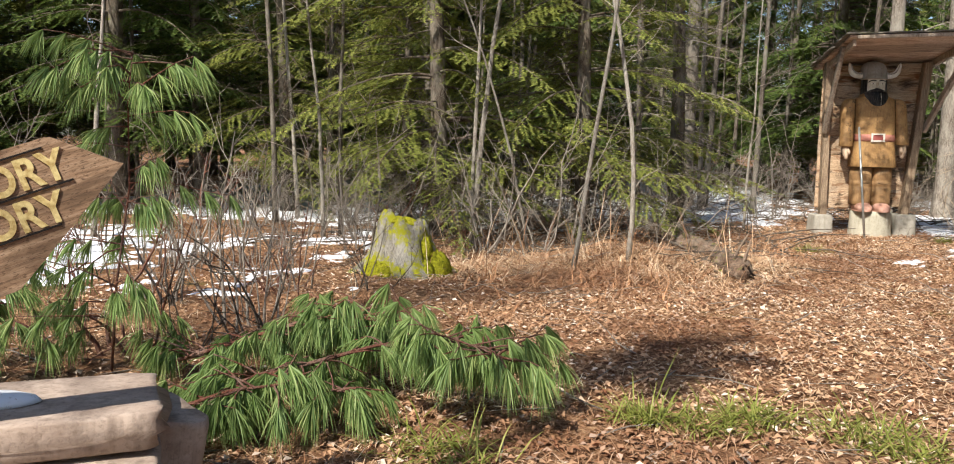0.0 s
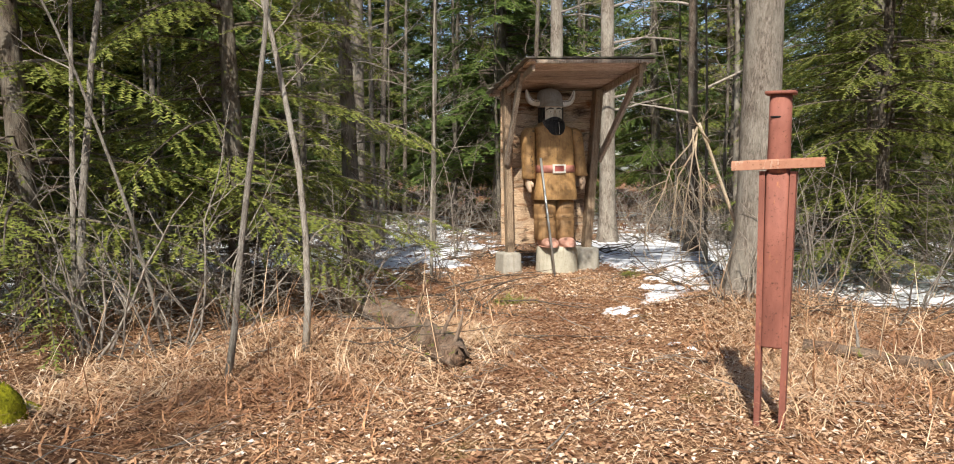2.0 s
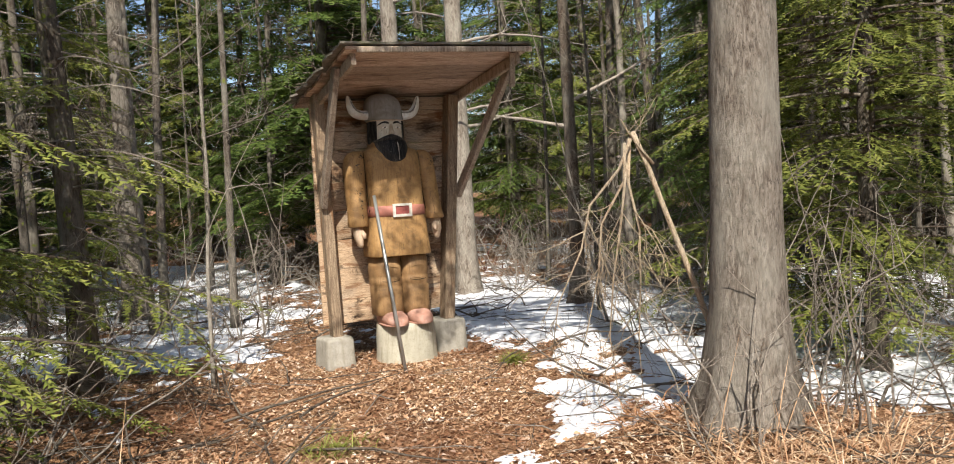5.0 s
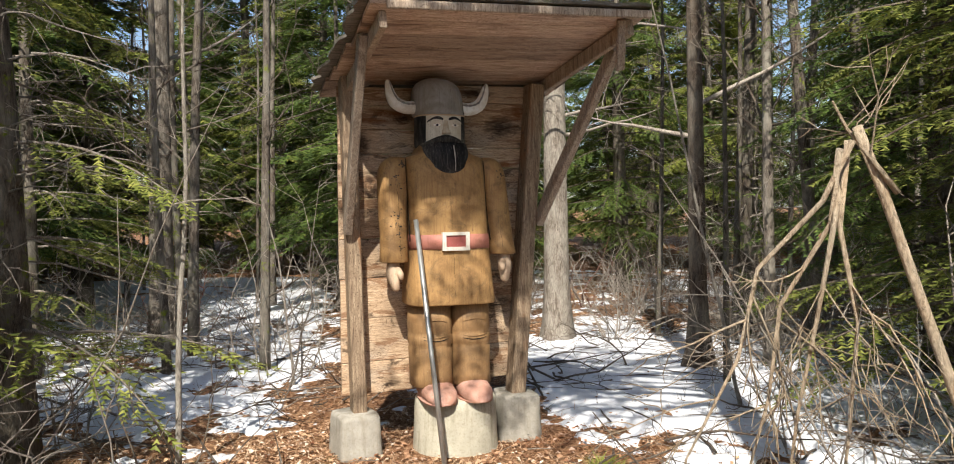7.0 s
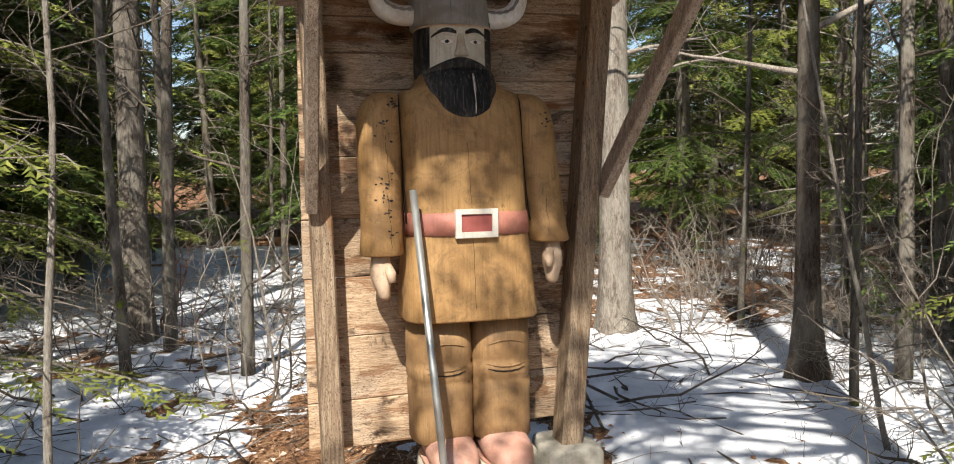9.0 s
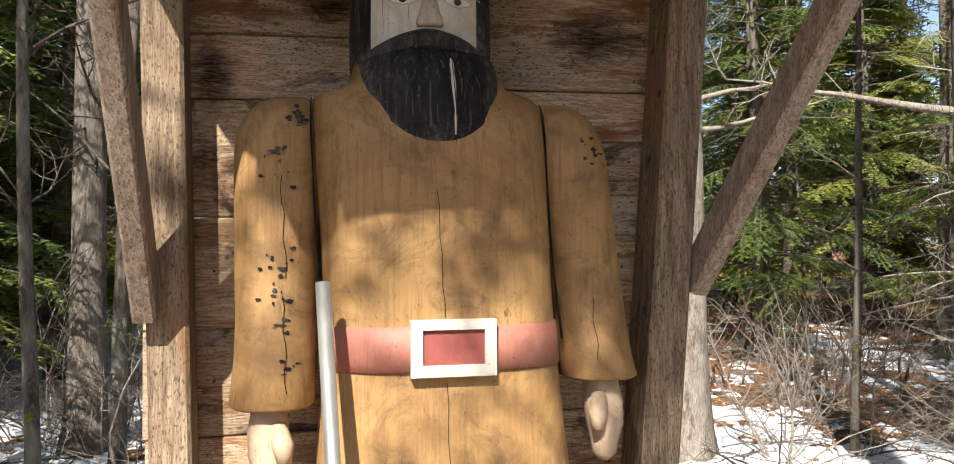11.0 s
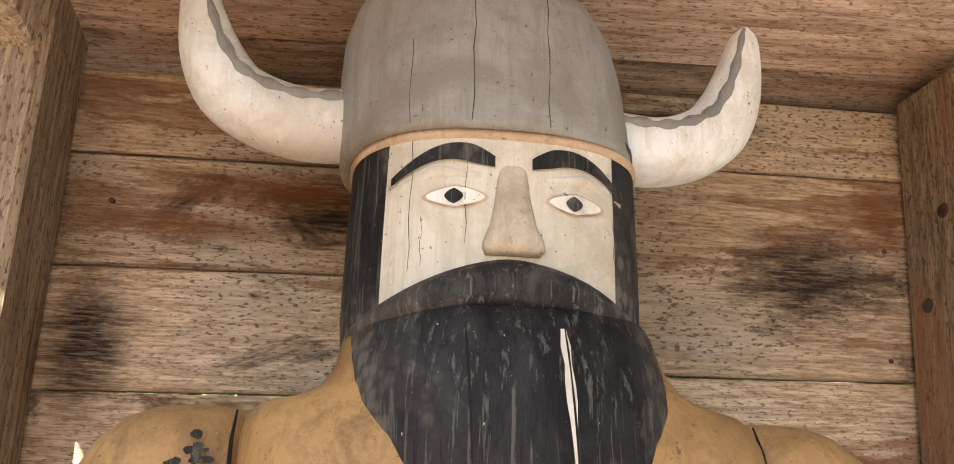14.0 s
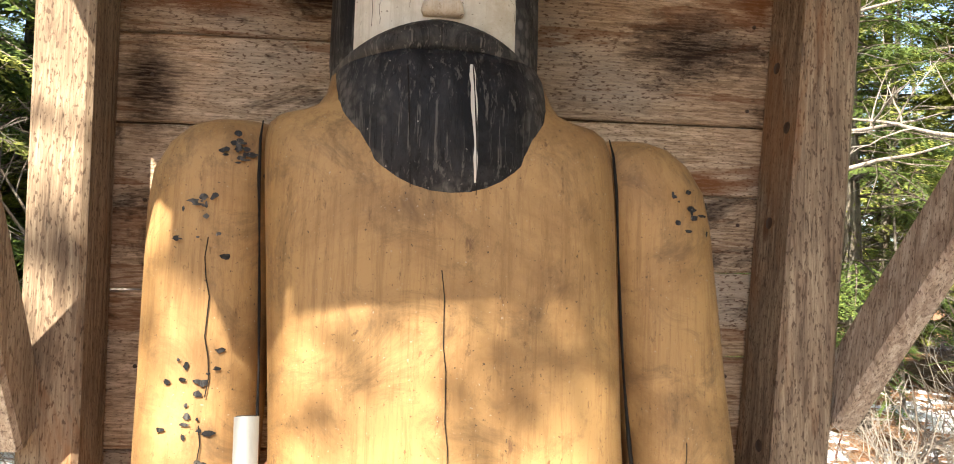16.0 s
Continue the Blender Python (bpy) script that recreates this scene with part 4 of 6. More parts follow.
    # carved pocket and knee lines on the trousers; the lowest is coloured black as groove shade
    for s in (-1, 1):
        for z0, dip, w in ((0.93, 0.02, 0.075), (0.84, -0.015, 0.085), (0.815, -0.012, 0.08)):
            pts = [(c(z0) + s * 0.128 + w * f, 0.01 - 0.168 * max(0.0, 1 - abs(w * f / .135) ** 2.7) ** (1 / 2.7), z0 + dip * (1 - f * f)) for f in (-1, -.6, -.2, .2, .6, 1)]
            tube(sh, pts, [.0015, .003, .003, .003, .003, .0015], 5, DARK if z0 < 0.83 else TROU)
    # pale paint streak and checks on the beard
    for u0, w, z0, z1, slot in ((0.033, .0036, 1.99, 2.168, WHITE), (-0.052, .0008, 1.95, 2.17, DARK), (0.0345, .0008, 1.93, 2.17, DARK)):
        lo, hi = [], []
        m = 10
        for i in range(m + 1):
            z = z0 + (z1 - z0) * i / m
            a = np.interp(z, [p[0] for p in prof[:8]], [p[1] for p in prof[:8]])
            b = np.interp(z, [p[0] for p in prof[:8]], [p[2] for p in prof[:8]])
            k = w * (0.35 + (0.9 if i in (6, 7, 9) else 0.25 * (i % 3)))
            y = front(u0, a, b, 2.35) - 0.012 - 0.03 * smoothstep(2.2, 2.02, z) - (0.0018 if slot == WHITE else 0.0026)
            lo.append((c(z) + u0 - k, y, z)); hi.append((c(z) + u0 + k, y, z))
        sh.add(lo + hi, [(i, m + 1 + i, m + 2 + i, i + 1) for i in range(m)], slot)
    # horns with a grey line along the upper edge
    for s in (-1, 1):
        wide = 1.03 if s < 0 else 0.93
        ctrl = smooth_path([(u * wide, r, z) for u, z, r in ((.13, 2.418, .045), (.17, 2.412, .044), (.21, 2.41, .043), (.25, 2.42, .042), (.285, 2.444, .039), (.308, 2.486, .033), (.322, 2.535, .025), (.33, 2.58, .016), (.332, 2.597, .004))], 4)
        m = len(ctrl) - 1
        tube(sh, [(hc + s * p.x, -0.01 - 0.03 * i / m, p.z + 0.034) for i, p in enumerate(ctrl)], [p.y * 1.06 for p in ctrl], 24, HORN)
        pts, rr = [], []
        for i in range(m - 1):
            p, q = ctrl[i], ctrl[i + 1]
            d = Vector((q.x - p.x, 0, q.z - p.z)).normalized()
            pts.append((hc + s * (p.x - d.z * p.y * 0.45), -0.01 - 0.03 * i / m - p.y * 0.86, p.z + 0.034 + d.x * p.y * 0.45))
            rr.append(p.y * 0.2 * (1 + 0.25 * math.sin(i * 1.7)))
        tube(sh, pts, rr, 8, BAND)
    mats = [M[k] for k in ("coat", "trouser", "belt", "beard", "face", "helmet", "horn", "white", "red", "boot", "palm", "dark", "hornband", "eye_white", "nose", "dusty_black")]
    sh.v = [(-0.036 + 1.12 * x, 1.08 * y, z) for x, y, z in sh.v]
    thing("carved_wooden_statue", "carved wooden figure with horned helmet, black beard and ochre painted coat", "statue", SHELTER, sh=sh, mats=mats, flat=(WHITE, RED))


statue()


def pipe():
    sh = Shape()
    a, b = Vector((-0.15, -0.42, 0.0)), Vector((-0.285, -0.08, 1.655))
    d = (b - a)
    outer = [a - d * 0.01, b]
    tube(sh, outer, [0.0165, 0.0165], 20)
    tube(sh, [b - d * 0.03, b + d * 0.0008], [0.0135, 0.014], 20, 1)
    thing("metal_pipe", "grey galvanised pipe leaning beside the statue like a staff", "pipe", sh=sh, mats=[M["steel"], M["dark"]])


pipe()


def iron_sword():
    """A standing sword welded from rusty steel sections."""
    top = thing("iron_sword", "tall sword welded from rusty red-primed steel, standing in the litter", "sword", pose(-0.33, -6.91, 0, 0, 0.8, -36))
    sh = Shape()
    # blade core: a rounded channel
    loft(sh, [oval(0, 0, z, .062, .045, 20, 4) for z in (0.46, 0.47, 1.0, 1.49)])
    part("blade", sh, M["rust"], top)
    sh = Shape()
    loft(sh, [oval(0, 0, z, a, .055, 24, 2.6) for z, a in ((1.45, .058), (1.52, .062), (1.7, .06), (1.885, .06))])
    part("grip", sh, M["rust"], top)
    for s in (-1, 1):
        sh = Shape()
        prism(sh, [(s * .066 - .016, -.03, -0.12), (s * .066 + .016, -.03, -0.12), (s * .066 + .016, .03, -0.12), (s * .066 - .016, .03, -0.12)],
              [(s * .082 - .016, -.035, 1.46), (s * .082 + .016, -.035, 1.46), (s * .082 + .016, .035, 1.46), (s * .082 - .016, .035, 1.46)])
        part("side_bar", sh, M["rust"], top, smooth=False)
    sh = Shape()
    beam(sh, (-0.245, -0.058, 1.484), (0.245, -0.058, 1.508), 0.012, 0.048, (0, 0, 1), bevel=0.002)
    beam(sh, (-0.245, -0.028, 1.51), (0.245, -0.028, 1.534), 0.06, 0.01, (0, 0, 1), bevel=0.002)
    part("crossguard", sh, M["rustbar"], top, "flaking angle-iron crossguard", smooth=False)
    sh = Shape()
    loft(sh, [oval(0, 0, z, a, b, 24, 5) for z, a, b in ((1.885, .08, .07), (1.888, .083, .073), (1.9, .083, .073), (1.903, .08, .07))])
    part("pommel_plate", sh, M["rust"], top)
    sh = Shape()
    loft(sh, [[(x, -0.0565, z) for x, z, _ in oval(-0.018, 1.76, 0, .03, .006, 16, 2)], [(x, -0.054, z) for x, z, _ in oval(-0.018, 1.76, 0, .03, .006, 16, 2)]])
    part("slot", sh, M["dark"], top)


iron_sword()


# ---- trees and brush ----
WALK = [Vector((x, y, 0)) for x, y in ((-2.2, -14.5), (-2.26, -13.3), (-2.55, -12), (-2.55, -10.8), (-2.3, -9.5), (-1.6, -7.3), (-1.1, -6.1), (-0.6, -4.4), (-0.15, -2.3), (0, -1.0))]


def off_path(x, y):
    p = Vector((x, y, 0))
    best = 99
    for a, b in zip(WALK, WALK[1:]):
        f = max(0, min(1, (p - a).dot(b - a) / (b - a).length_squared))
        best = min(best, (p - a - (b - a) * f).length)
    return best


def wander(rnd, base, d, length, n, bend, lift=0.0):
    """Points of a crooked limb."""
    p, d = Vector(base), Vector(d).normalized()
    out = [p.copy()]
    for i in range(n):
        d = (d + Vector((rnd.gauss(0, bend), rnd.gauss(0, bend), rnd.gauss(0, bend) + lift))).normalized()
        p = p + d * (length / n)
        out.append(p.copy())
    return out


def twigs(sh, rnd, pts, r, depth, length, count, spread=0.9, lift=0.05, start=0.25, slot=0, bend=0.16):
    """Side twigs along a limb, branching again depth times."""
    for _ in range(count):
        f = rnd.uniform(start, 1.0) * (len(pts) - 1)
        i = min(int(f), len(pts) - 2)
        p = pts[i].lerp(pts[i + 1], f - i)
        ax = (pts[i + 1] - pts[i]).normalized()
        side = ax.orthogonal().normalized()
        side.rotate(Matrix.Rotation(rnd.uniform(0, 6.283), 3, ax))
        d = (ax * rnd.uniform(0.3, 0.9) + side * spread).normalized()
        L = length * rnd.uniform(0.5, 1.2) * (1.15 - 0.6 * f / (len(pts) - 1))
        q = wander(rnd, p, d, L, 4, bend, lift)
        rr = max(0.0026, r * rnd.uniform(0.6, 1.0))
        tube(sh, q, [rr, rr * 0.9, rr * 0.75, rr * 0.6, rr * 0.35], 3, slot, cap=False)
        if depth:
            twigs(sh, rnd, q, rr * 0.6, depth - 1, L * 0.5, max(2, count // 2), spread, lift, 0.2, slot, bend)


def sapling(seed, h, r, lean, crook=0.05, nbranch=9, branch_len=0.9, low=0.35, sides=8):
    rnd = random.Random(seed)
    n = 12
    pts = wander(rnd, (0, 0, -0.1), (lean[0], lean[1], 1), h, n, crook, 0.0)
    pts = [Vector((p.x * 0.6 + lean[0] * p.z * 0.4, p.y * 0.6 + lean[1] * p.z * 0.4, p.z)) for p in pts]
    rad = [r * (1.15 if i == 0 else 1.0) * (1 - 0.8 * i / n) for i in range(n + 1)]
    trunk, crown = Shape(), Shape()
    tube(trunk, pts, rad, sides, wobble=0.1, rnd=rnd)
    twigs(crown, rnd, pts, r * 0.3, 2, branch_len, nbranch, 0.9, 0.06, low)
    return trunk, crown


def plant(name, label, category, at, parts, group=""):
    top = thing(name, label, category, at, group)
    for pname, sh, m in parts:
        if sh.f:
            part(pname, sh, m, top)
    return top


def bough(wood, green, rnd, base, az, L, droop, step=0.075, fine=True, rise=0.12, spread=0.42):
    """A flat spray of needled twigs along a drooping limb."""
    d = Vector((math.cos(az), math.sin(az), 0))
    s = Vector((-d.y, d.x, 0))
    n = 7
    pts = []
    side = rnd.uniform(-0.12, 0.12)
    for i in range(n + 1):
        f = i / n
        pts.append(Vector(base) + d * (L * f) + s * (side * L * f * f) + Vector((0, 0, rise * L * f - droop * L * f * f)))
    r = 0.006 + 0.009 * L
    tube(wood, pts, [r * (1 - 0.85 * i / n) for i in range(n + 1)], 4, cap=False)
    f = 0.18
    while f < 1.0:
        i = min(int(f * n), n - 1)
        p = pts[i].lerp(pts[i + 1], f * n - i)
        ax = (pts[i + 1] - pts[i]).normalized()
        for sg in (-1, 1):
            if rnd.random() < 0.12:
                continue
            l = L * spread * (1.05 - f) * rnd.uniform(0.6, 1.15) + 0.09
            td = (ax * rnd.uniform(0.55, 1.0) + s * sg * rnd.uniform(0.6, 1.0) + Vector((0, 0, rnd.uniform(-0.35, 0.1)))).normalized()
            q = p + td * l + Vector((0, 0, -0.18 * l))
            needles(green, rnd, p, q, fine)
        f += step / L * rnd.uniform(0.8, 1.2)
    needles(green, rnd, pts[-2], pts[-1] + (pts[-1] - pts[-2]) * 0.6, fine)


def needles(green, rnd, p, q, fine=True):
    """Short needles on both sides of a twig from p to q."""
    a = q - p
    L = a.length
    a.normalize()
    s = a.cross(Vector((0, 0, 1)))
    if s.length < 1e-3:
        s = Vector((1, 0, 0))
    s.normalize()
    up = s.cross(a)
    step = 0.036 if fine else 0.07
    ln = 0.042 if fine else 0.085
    n = max(2, int(L / step))
    for i in range(n):
        b = p.lerp(q, (i + 0.3) / n)
        for sg in (-1, 1):
            t = b + (a * 0.8 + s * sg * rnd.uniform(0.5, 1.0) + up * rnd.uniform(-0.35, 0.5)) * ln * rnd.uniform(0.7, 1.25)
            w = step * 0.42
            k = len(green.v)
            green.v += [tuple(b - a * w), tuple(b + a * w), tuple(t)]
            green.f.append((k, k + 1, k + 2)); green.m.append(0)


def conifer(seed, h, r, crown_from, gap=0.3, per=4, reach=1.7, fine=True, dead=14, top_coarse=6.0):
    """Trunk, dead lower twigs and needled boughs of a spruce."""
    rnd = random.Random(seed)
    trunk, wood, green = Shape(), Shape(), Shape()
    n = 14
    pts = wander(rnd, (0, 0, -0.15), (rnd.uniform(-0.02, 0.02), rnd.uniform(-0.02, 0.02), 1), h, n, 0.012)
    rad = [r * (1.35 if i == 0 else 1.0) * (1 - 0.93 * i / n) for i in range(n + 1)]
    tube(trunk, pts, rad, 10, wobble=0.12, rnd=rnd)
    at = lambda z: pts[min(n, int(z / h * n))].lerp(pts[min(n, int(z / h * n) + 1)], z / h * n % 1)
    for _ in range(dead):
        z = rnd.uniform(0.5, min(h * 0.6, crown_from + 2.5))
        az = rnd.uniform(0, 6.283)
        q = wander(rnd, at(z), (math.cos(az), math.sin(az), rnd.uniform(-0.3, 0.25)), rnd.uniform(0.5, 1.5), 5, 0.1, -0.03)
        tube(wood, q, [0.012, 0.01, 0.008, 0.006, 0.004, 0.002], 3, cap=False)
        twigs(wood, rnd, q, 0.005, 1, 0.4, 5, 0.8, -0.02, 0.2)
    z = crown_from
    while z < h - 0.3:
        k = per if z < top_coarse else max(3, per - 1)
        for i in range(k):
            L = reach * (1 - (z - crown_from) / (h - crown_from)) ** 0.75 * rnd.uniform(0.6, 1.1) + 0.2
            hi = z > top_coarse
            bough(wood, green, rnd, at(z + rnd.uniform(-0.15, 0.15)), rnd.uniform(0, 6.283), L, rnd.uniform(0.2, 0.5), 0.085 if not hi else 0.17, fine and not hi)
        z += gap * rnd.uniform(0.8, 1.25) * (1.0 if z < top_coarse else 1.8)
    return trunk, wood, green


def brush(seed, stems, h, r=0.008, depth=1, side=7):
    """Many bare stems from one foot."""
    rnd = random.Random(seed)
    sh = Shape()
    for _ in range(stems):
        az, out = rnd.uniform(0, 6.283), rnd.uniform(0.03, 0.6)
        b = (math.cos(az) * out * 0.5, math.sin(az) * out * 0.5, -0.04)
        q = wander(rnd, b, (math.cos(az) * out, math.sin(az) * out, 1), h * rnd.uniform(0.4, 1.1), 6, 0.17, 0.015)
        rr = r * rnd.uniform(0.6, 1.3)
        tube(sh, q, [rr * (1 - 0.13 * i) for i in range(7)], 4, cap=False)
        twigs(sh, rnd, q, rr * 0.6, depth, h * 0.3, side, 0.9, 0.05, 0.2)
    return sh


def put(x, y, rz=0.0, s=1.0, sink=0.0):
    return pose(x, y, ground_z(x, y) - sink, 0, 0, rz) @ Matrix.Diagonal((s, s, s, 1))


def scaled_copy(ob, x, y, rz, s):
    c = copy_thing(ob, pose(x, y, ground_z(x, y), 0, 0, rz))
    c.scale = (s, s, s)
    return c


# single trees that the path passes
def big_trunk(name, label, x, y, r, h, lean, mat, seed, flare=1.55, sides=22):
    rnd = random.Random(seed)
    trunk, roots = Shape(), Shape()
    n = 16
    rings = []
    for i in range(n + 1):
        f = i / n
        z = -0.12 + h * f ** 1.8
        k = r * (1 + (flare - 1) * math.exp(-max(0, z) / 0.3)) * (1 - 0.55 * f)
        ring = []
        for j in range(sides):
            a = 2 * math.pi * j / sides
            but = 1 + 0.16 * math.exp(-max(0, z) / 0.35) * math.sin(a * 5 + seed) + 0.05 * noise.noise((math.cos(a) * 2, math.sin(a) * 2, z * 0.8 + seed))
            ring.append((lean[0] * z + math.cos(a) * k * but, lean[1] * z + math.sin(a) * k * but, z))
        rings.append(ring)
    loft(trunk, rings)
    limbs = Shape()
    for _ in range(10):
        z = rnd.uniform(2.4, h * 0.9)
        az = rnd.uniform(0, 6.283)
        q = wander(rnd, (lean[0] * z, lean[1] * z, z), (math.cos(az), math.sin(az), 0.25), rnd.uniform(1, 2.6), 6, 0.12)
        tube(limbs, q, [0.03, 0.026, 0.02, 0.016, 0.012, 0.008, 0.004], 5, cap=False)
        twigs(limbs, rnd, q, 0.008, 1, 0.7, 6)
    if seed == 3:                                   # high limbs over the clearing, unseen, added to dapple the statue
        for k in range(15):
            z = 4.7 + 0.2 * k
            q = wander(rnd, (lean[0] * z, lean[1] * z, z), (-1, rnd.uniform(-0.5, 0.5), 0.15), rnd.uniform(2.4, 3.6), 7, 0.1)
            tube(limbs, q, [0.035, 0.03, 0.026, 0.022, 0.017, 0.012, 0.008, 0.004], 5, cap=False)
            twigs(limbs, rnd, q, 0.011, 2, 0.8, 9)
    green = Shape()
    # unseen needle sprays, added to thicken the dappled shade on the statue
    if seed == 3:
        for k in range(9):
            bough(limbs, green, rnd, (0, 0, 4.9 + 0.3 * k), math.pi + rnd.uniform(-0.5, 0.4), 2.9, 0.12, 0.2, False)
    return plant(name, label, "tree", pose(x, y, ground_z(x, y)), [("trunk", trunk, mat), ("limbs", limbs, M["twig"]), ("needles", green, M["fir_dark"])])


big_trunk("old_tree", "thick grey-barked tree with flared mossy foot in sunlit snow", 1.07, -3.85, 0.225, 15, (0.02, 0.0), M["bark_grey"], 3)
big_trunk("tree", "slim dark-barked tree with a mossy foot standing in snow", 3.0, 2.45, 0.105, 14, (-0.012, 0), M["bark_brown"], 5, 2.0, 14)
big_trunk("tree", "pale trunk with yellow-green moss behind the shelter", 2.05, 4.6, 0.19, 14, (-0.005, 0), M["bark_grey"], 8, 1.3, 14)
big_trunk("tree", "tall grey trunk rising behind the shelter", 0.9, 4.2, 0.17, 15, (0.0, 0), M["bark_grey"], 12, 1.3, 14)
big_trunk("tree", "dark tall trunk in the wood", 2.9, 7.5, 0.16, 15, (0.0, 0), M["bark_brown"], 14, 1.3, 12)
big_trunk("tree", "dark tall trunk in the wood", -3.0, 5.2, 0.17, 15, (0.01, 0), M["bark_grey"], 15, 1.3, 12)

big_trunk("tree", "slim leaning trunk with pale lichen patches in the snow", 4.74, 2.89, 0.085, 11, (-0.09, 0), M["bark_wood"], 16, 1.4, 12)

SAPS = [("sapling", -5.1, -4.1, 0.042, 6, (0.01, 0), 0.05, 31), ("sapling", -5.14, -4.05, 0.03, 6, (-0.035, 0), 0.035, 32), ("sapling", -4.4, -4.15, 0.02, 5, (-0.1, 0), 0.07, 33),
        ("sapling", -3.62, -5.55, 0.026, 6, (0.19, 0.05), 0.05, 34), ("sapling", -3.12, -5.1, 0.028, 6, (0.13, 0.03), 0.07, 35), ("sapling", -1.85, -0.1, 0.022, 5, (0.05, 0), 0.04, 36),
        ("sapling", -8.6, -2.2, 0.04, 6, (-0.03, 0), 0.03, 37), ("sapling", -7.2, -4.0, 0.03, 5, (0.02, 0), 0.05, 38), ("sapling", -9.8, -5.2, 0.035, 5, (0.02, 0), 0.05, 39),
        ("sapling", 2.6, 0.8, 0.02, 4, (-0.25, 0), 0.05, 41), ("sapling", 8.2, 3.2, 0.06, 7, (-0.08, 0), 0.03, 42)]
for name, x, y, r, h, lean, crook, seed in SAPS:
    t, cr = sapling(seed, h, r, lean, crook)
    plant(name, "slender bare sapling with crooked grey stem", "tree", put(x, y), [("stem", t, M["bark_thin"]), ("twigs", cr, M["twig"])], "bare saplings")

# spruces: a few built, then set again through the wood
KINDS = []
for seed, h, r, low, reach, green, bark in ((51, 11, 0.12, 0.9, 1.9, "spruce", "bark_spruce"), (52, 13, 0.15, 1.6, 2.1, "fir_dark", "bark_spruce"), (53, 9, 0.09, 0.6, 1.6, "spruce", "bark_spruce")):
    KINDS.append((seed, h, r, low, reach, green, bark))


def spruce(x, y, kind, rz=0.0):
    seed, h, r, low, reach, green, bark = KINDS[kind]
    t, w, g = conifer(seed, h, r, low, 0.27, 5, reach)
    return plant("spruce", "spruce with drooping green boughs and dead lower twigs", "tree", put(x, y, rz), [("trunk", t, M[bark]), ("branches", w, M["twig_dark"]), ("needles", g, M[green])], "spruces of the wood")


def thin_spruce(x, y, seed, h, r, green, rz=0.0):
    """Shaded out: a dark stem full of dead twigs with a few green sprays."""
    t, w, g = conifer(seed, h, r, 1.0, 0.62, 3, 1.35, True, 34)
    return plant("spruce", "thin spruce full of dead twigs with sparse green sprays", "tree", put(x, y, rz), [("trunk", t, M["bark_spruce"]), ("branches", w, M["twig"]), ("needles", g, M[green])], "spruces of the wood")


FIRST = [spruce(-4.1, -2.2, 0, 200), spruce(-9.4, 0.6, 1, 60), spruce(-7.0, -1.6, 2, 0)]
THIN = [thin_spruce(-2.95, 0.3, 56, 12, 0.13, "spruce", 60), thin_spruce(-3.9, 3.4, 57, 10, 0.08, "spruce"), thin_spruce(4.6, 4.4, 58, 11, 0.1, "fir_dark")]
COARSE = []
for seed, h, r, low, reach, green in ((61, 14, 0.16, 1.8, 2.4, "fir_dark"), (62, 12, 0.13, 1.2, 2.2, "spruce")):
    t, w, g = conifer(seed, h, r, low, 0.3, 5, reach, False, 12, 9.0)
    COARSE.append(plant("spruce", "spruce standing deep in the wood", "tree", put(-6 + seed - 61, 6 + (seed - 61) * 3), [("trunk", t, M["bark_spruce"]), ("branches", w, M["twig_dark"]), ("needles", g, M[green])], "spruces of the wood"))

rnd = random.Random(77)
placed = [(-4.1, -2.2), (-2.95, 0.3), (-7.0, -1.6), (-9.4, 0.6), (-3.9, 3.4), (4.6, 4.4), (-6, 6), (-5, 9), (1.07, -3.85), (3, 2.45), (2.05, 4.6), (0.9, 4.2), (0, 0)]


def free(x, y, d):
    return all((x - a) ** 2 + (y - b) ** 2 > d * d for a, b in placed)


def in_wood(x, y):
    """Where the wood stands thick: behind and beside the clearing."""
    if y > 0 and 0.2 * (y + 1.8) < x < 0.75 * (y + 1.8) and noise.noise((x * 3, y * 3, 40)) < 0.02:
        return False                                # a thin stretch, only brush
    if off_path(x, y) < 2.6 or math.hypot(x, y) < 2.2:
        return False
    if x < -3.2:
        return y > -4.5 + 0.35 * max(0, -x - 6)
    if x > 2.4:
        return y > -4.0 - 0.5 * (x - 2.4)
    return y > 2.4


count = 0
for _ in range(2000):
    x, y = rnd.uniform(-15, 15), rnd.uniform(-9, 16)
    open_side = -5.5 < x < 9
    if count < 60 and in_wood(x, y) and free(x, y, 1.7 if open_side else 1.5):
        near = math.hypot(x + 2, y + 8) < 11
        src = rnd.choice(THIN) if open_side and rnd.random() < (0.92 if x < 0 else 0.6) else FIRST[rnd.choice((0, 1, 2, 0))] if near else rnd.choice(COARSE + [FIRST[1]])
        scaled_copy(src, x, y, rnd.uniform(0, 360), rnd.uniform(0.8, 1.2))
        placed.append((x, y))
        count += 1
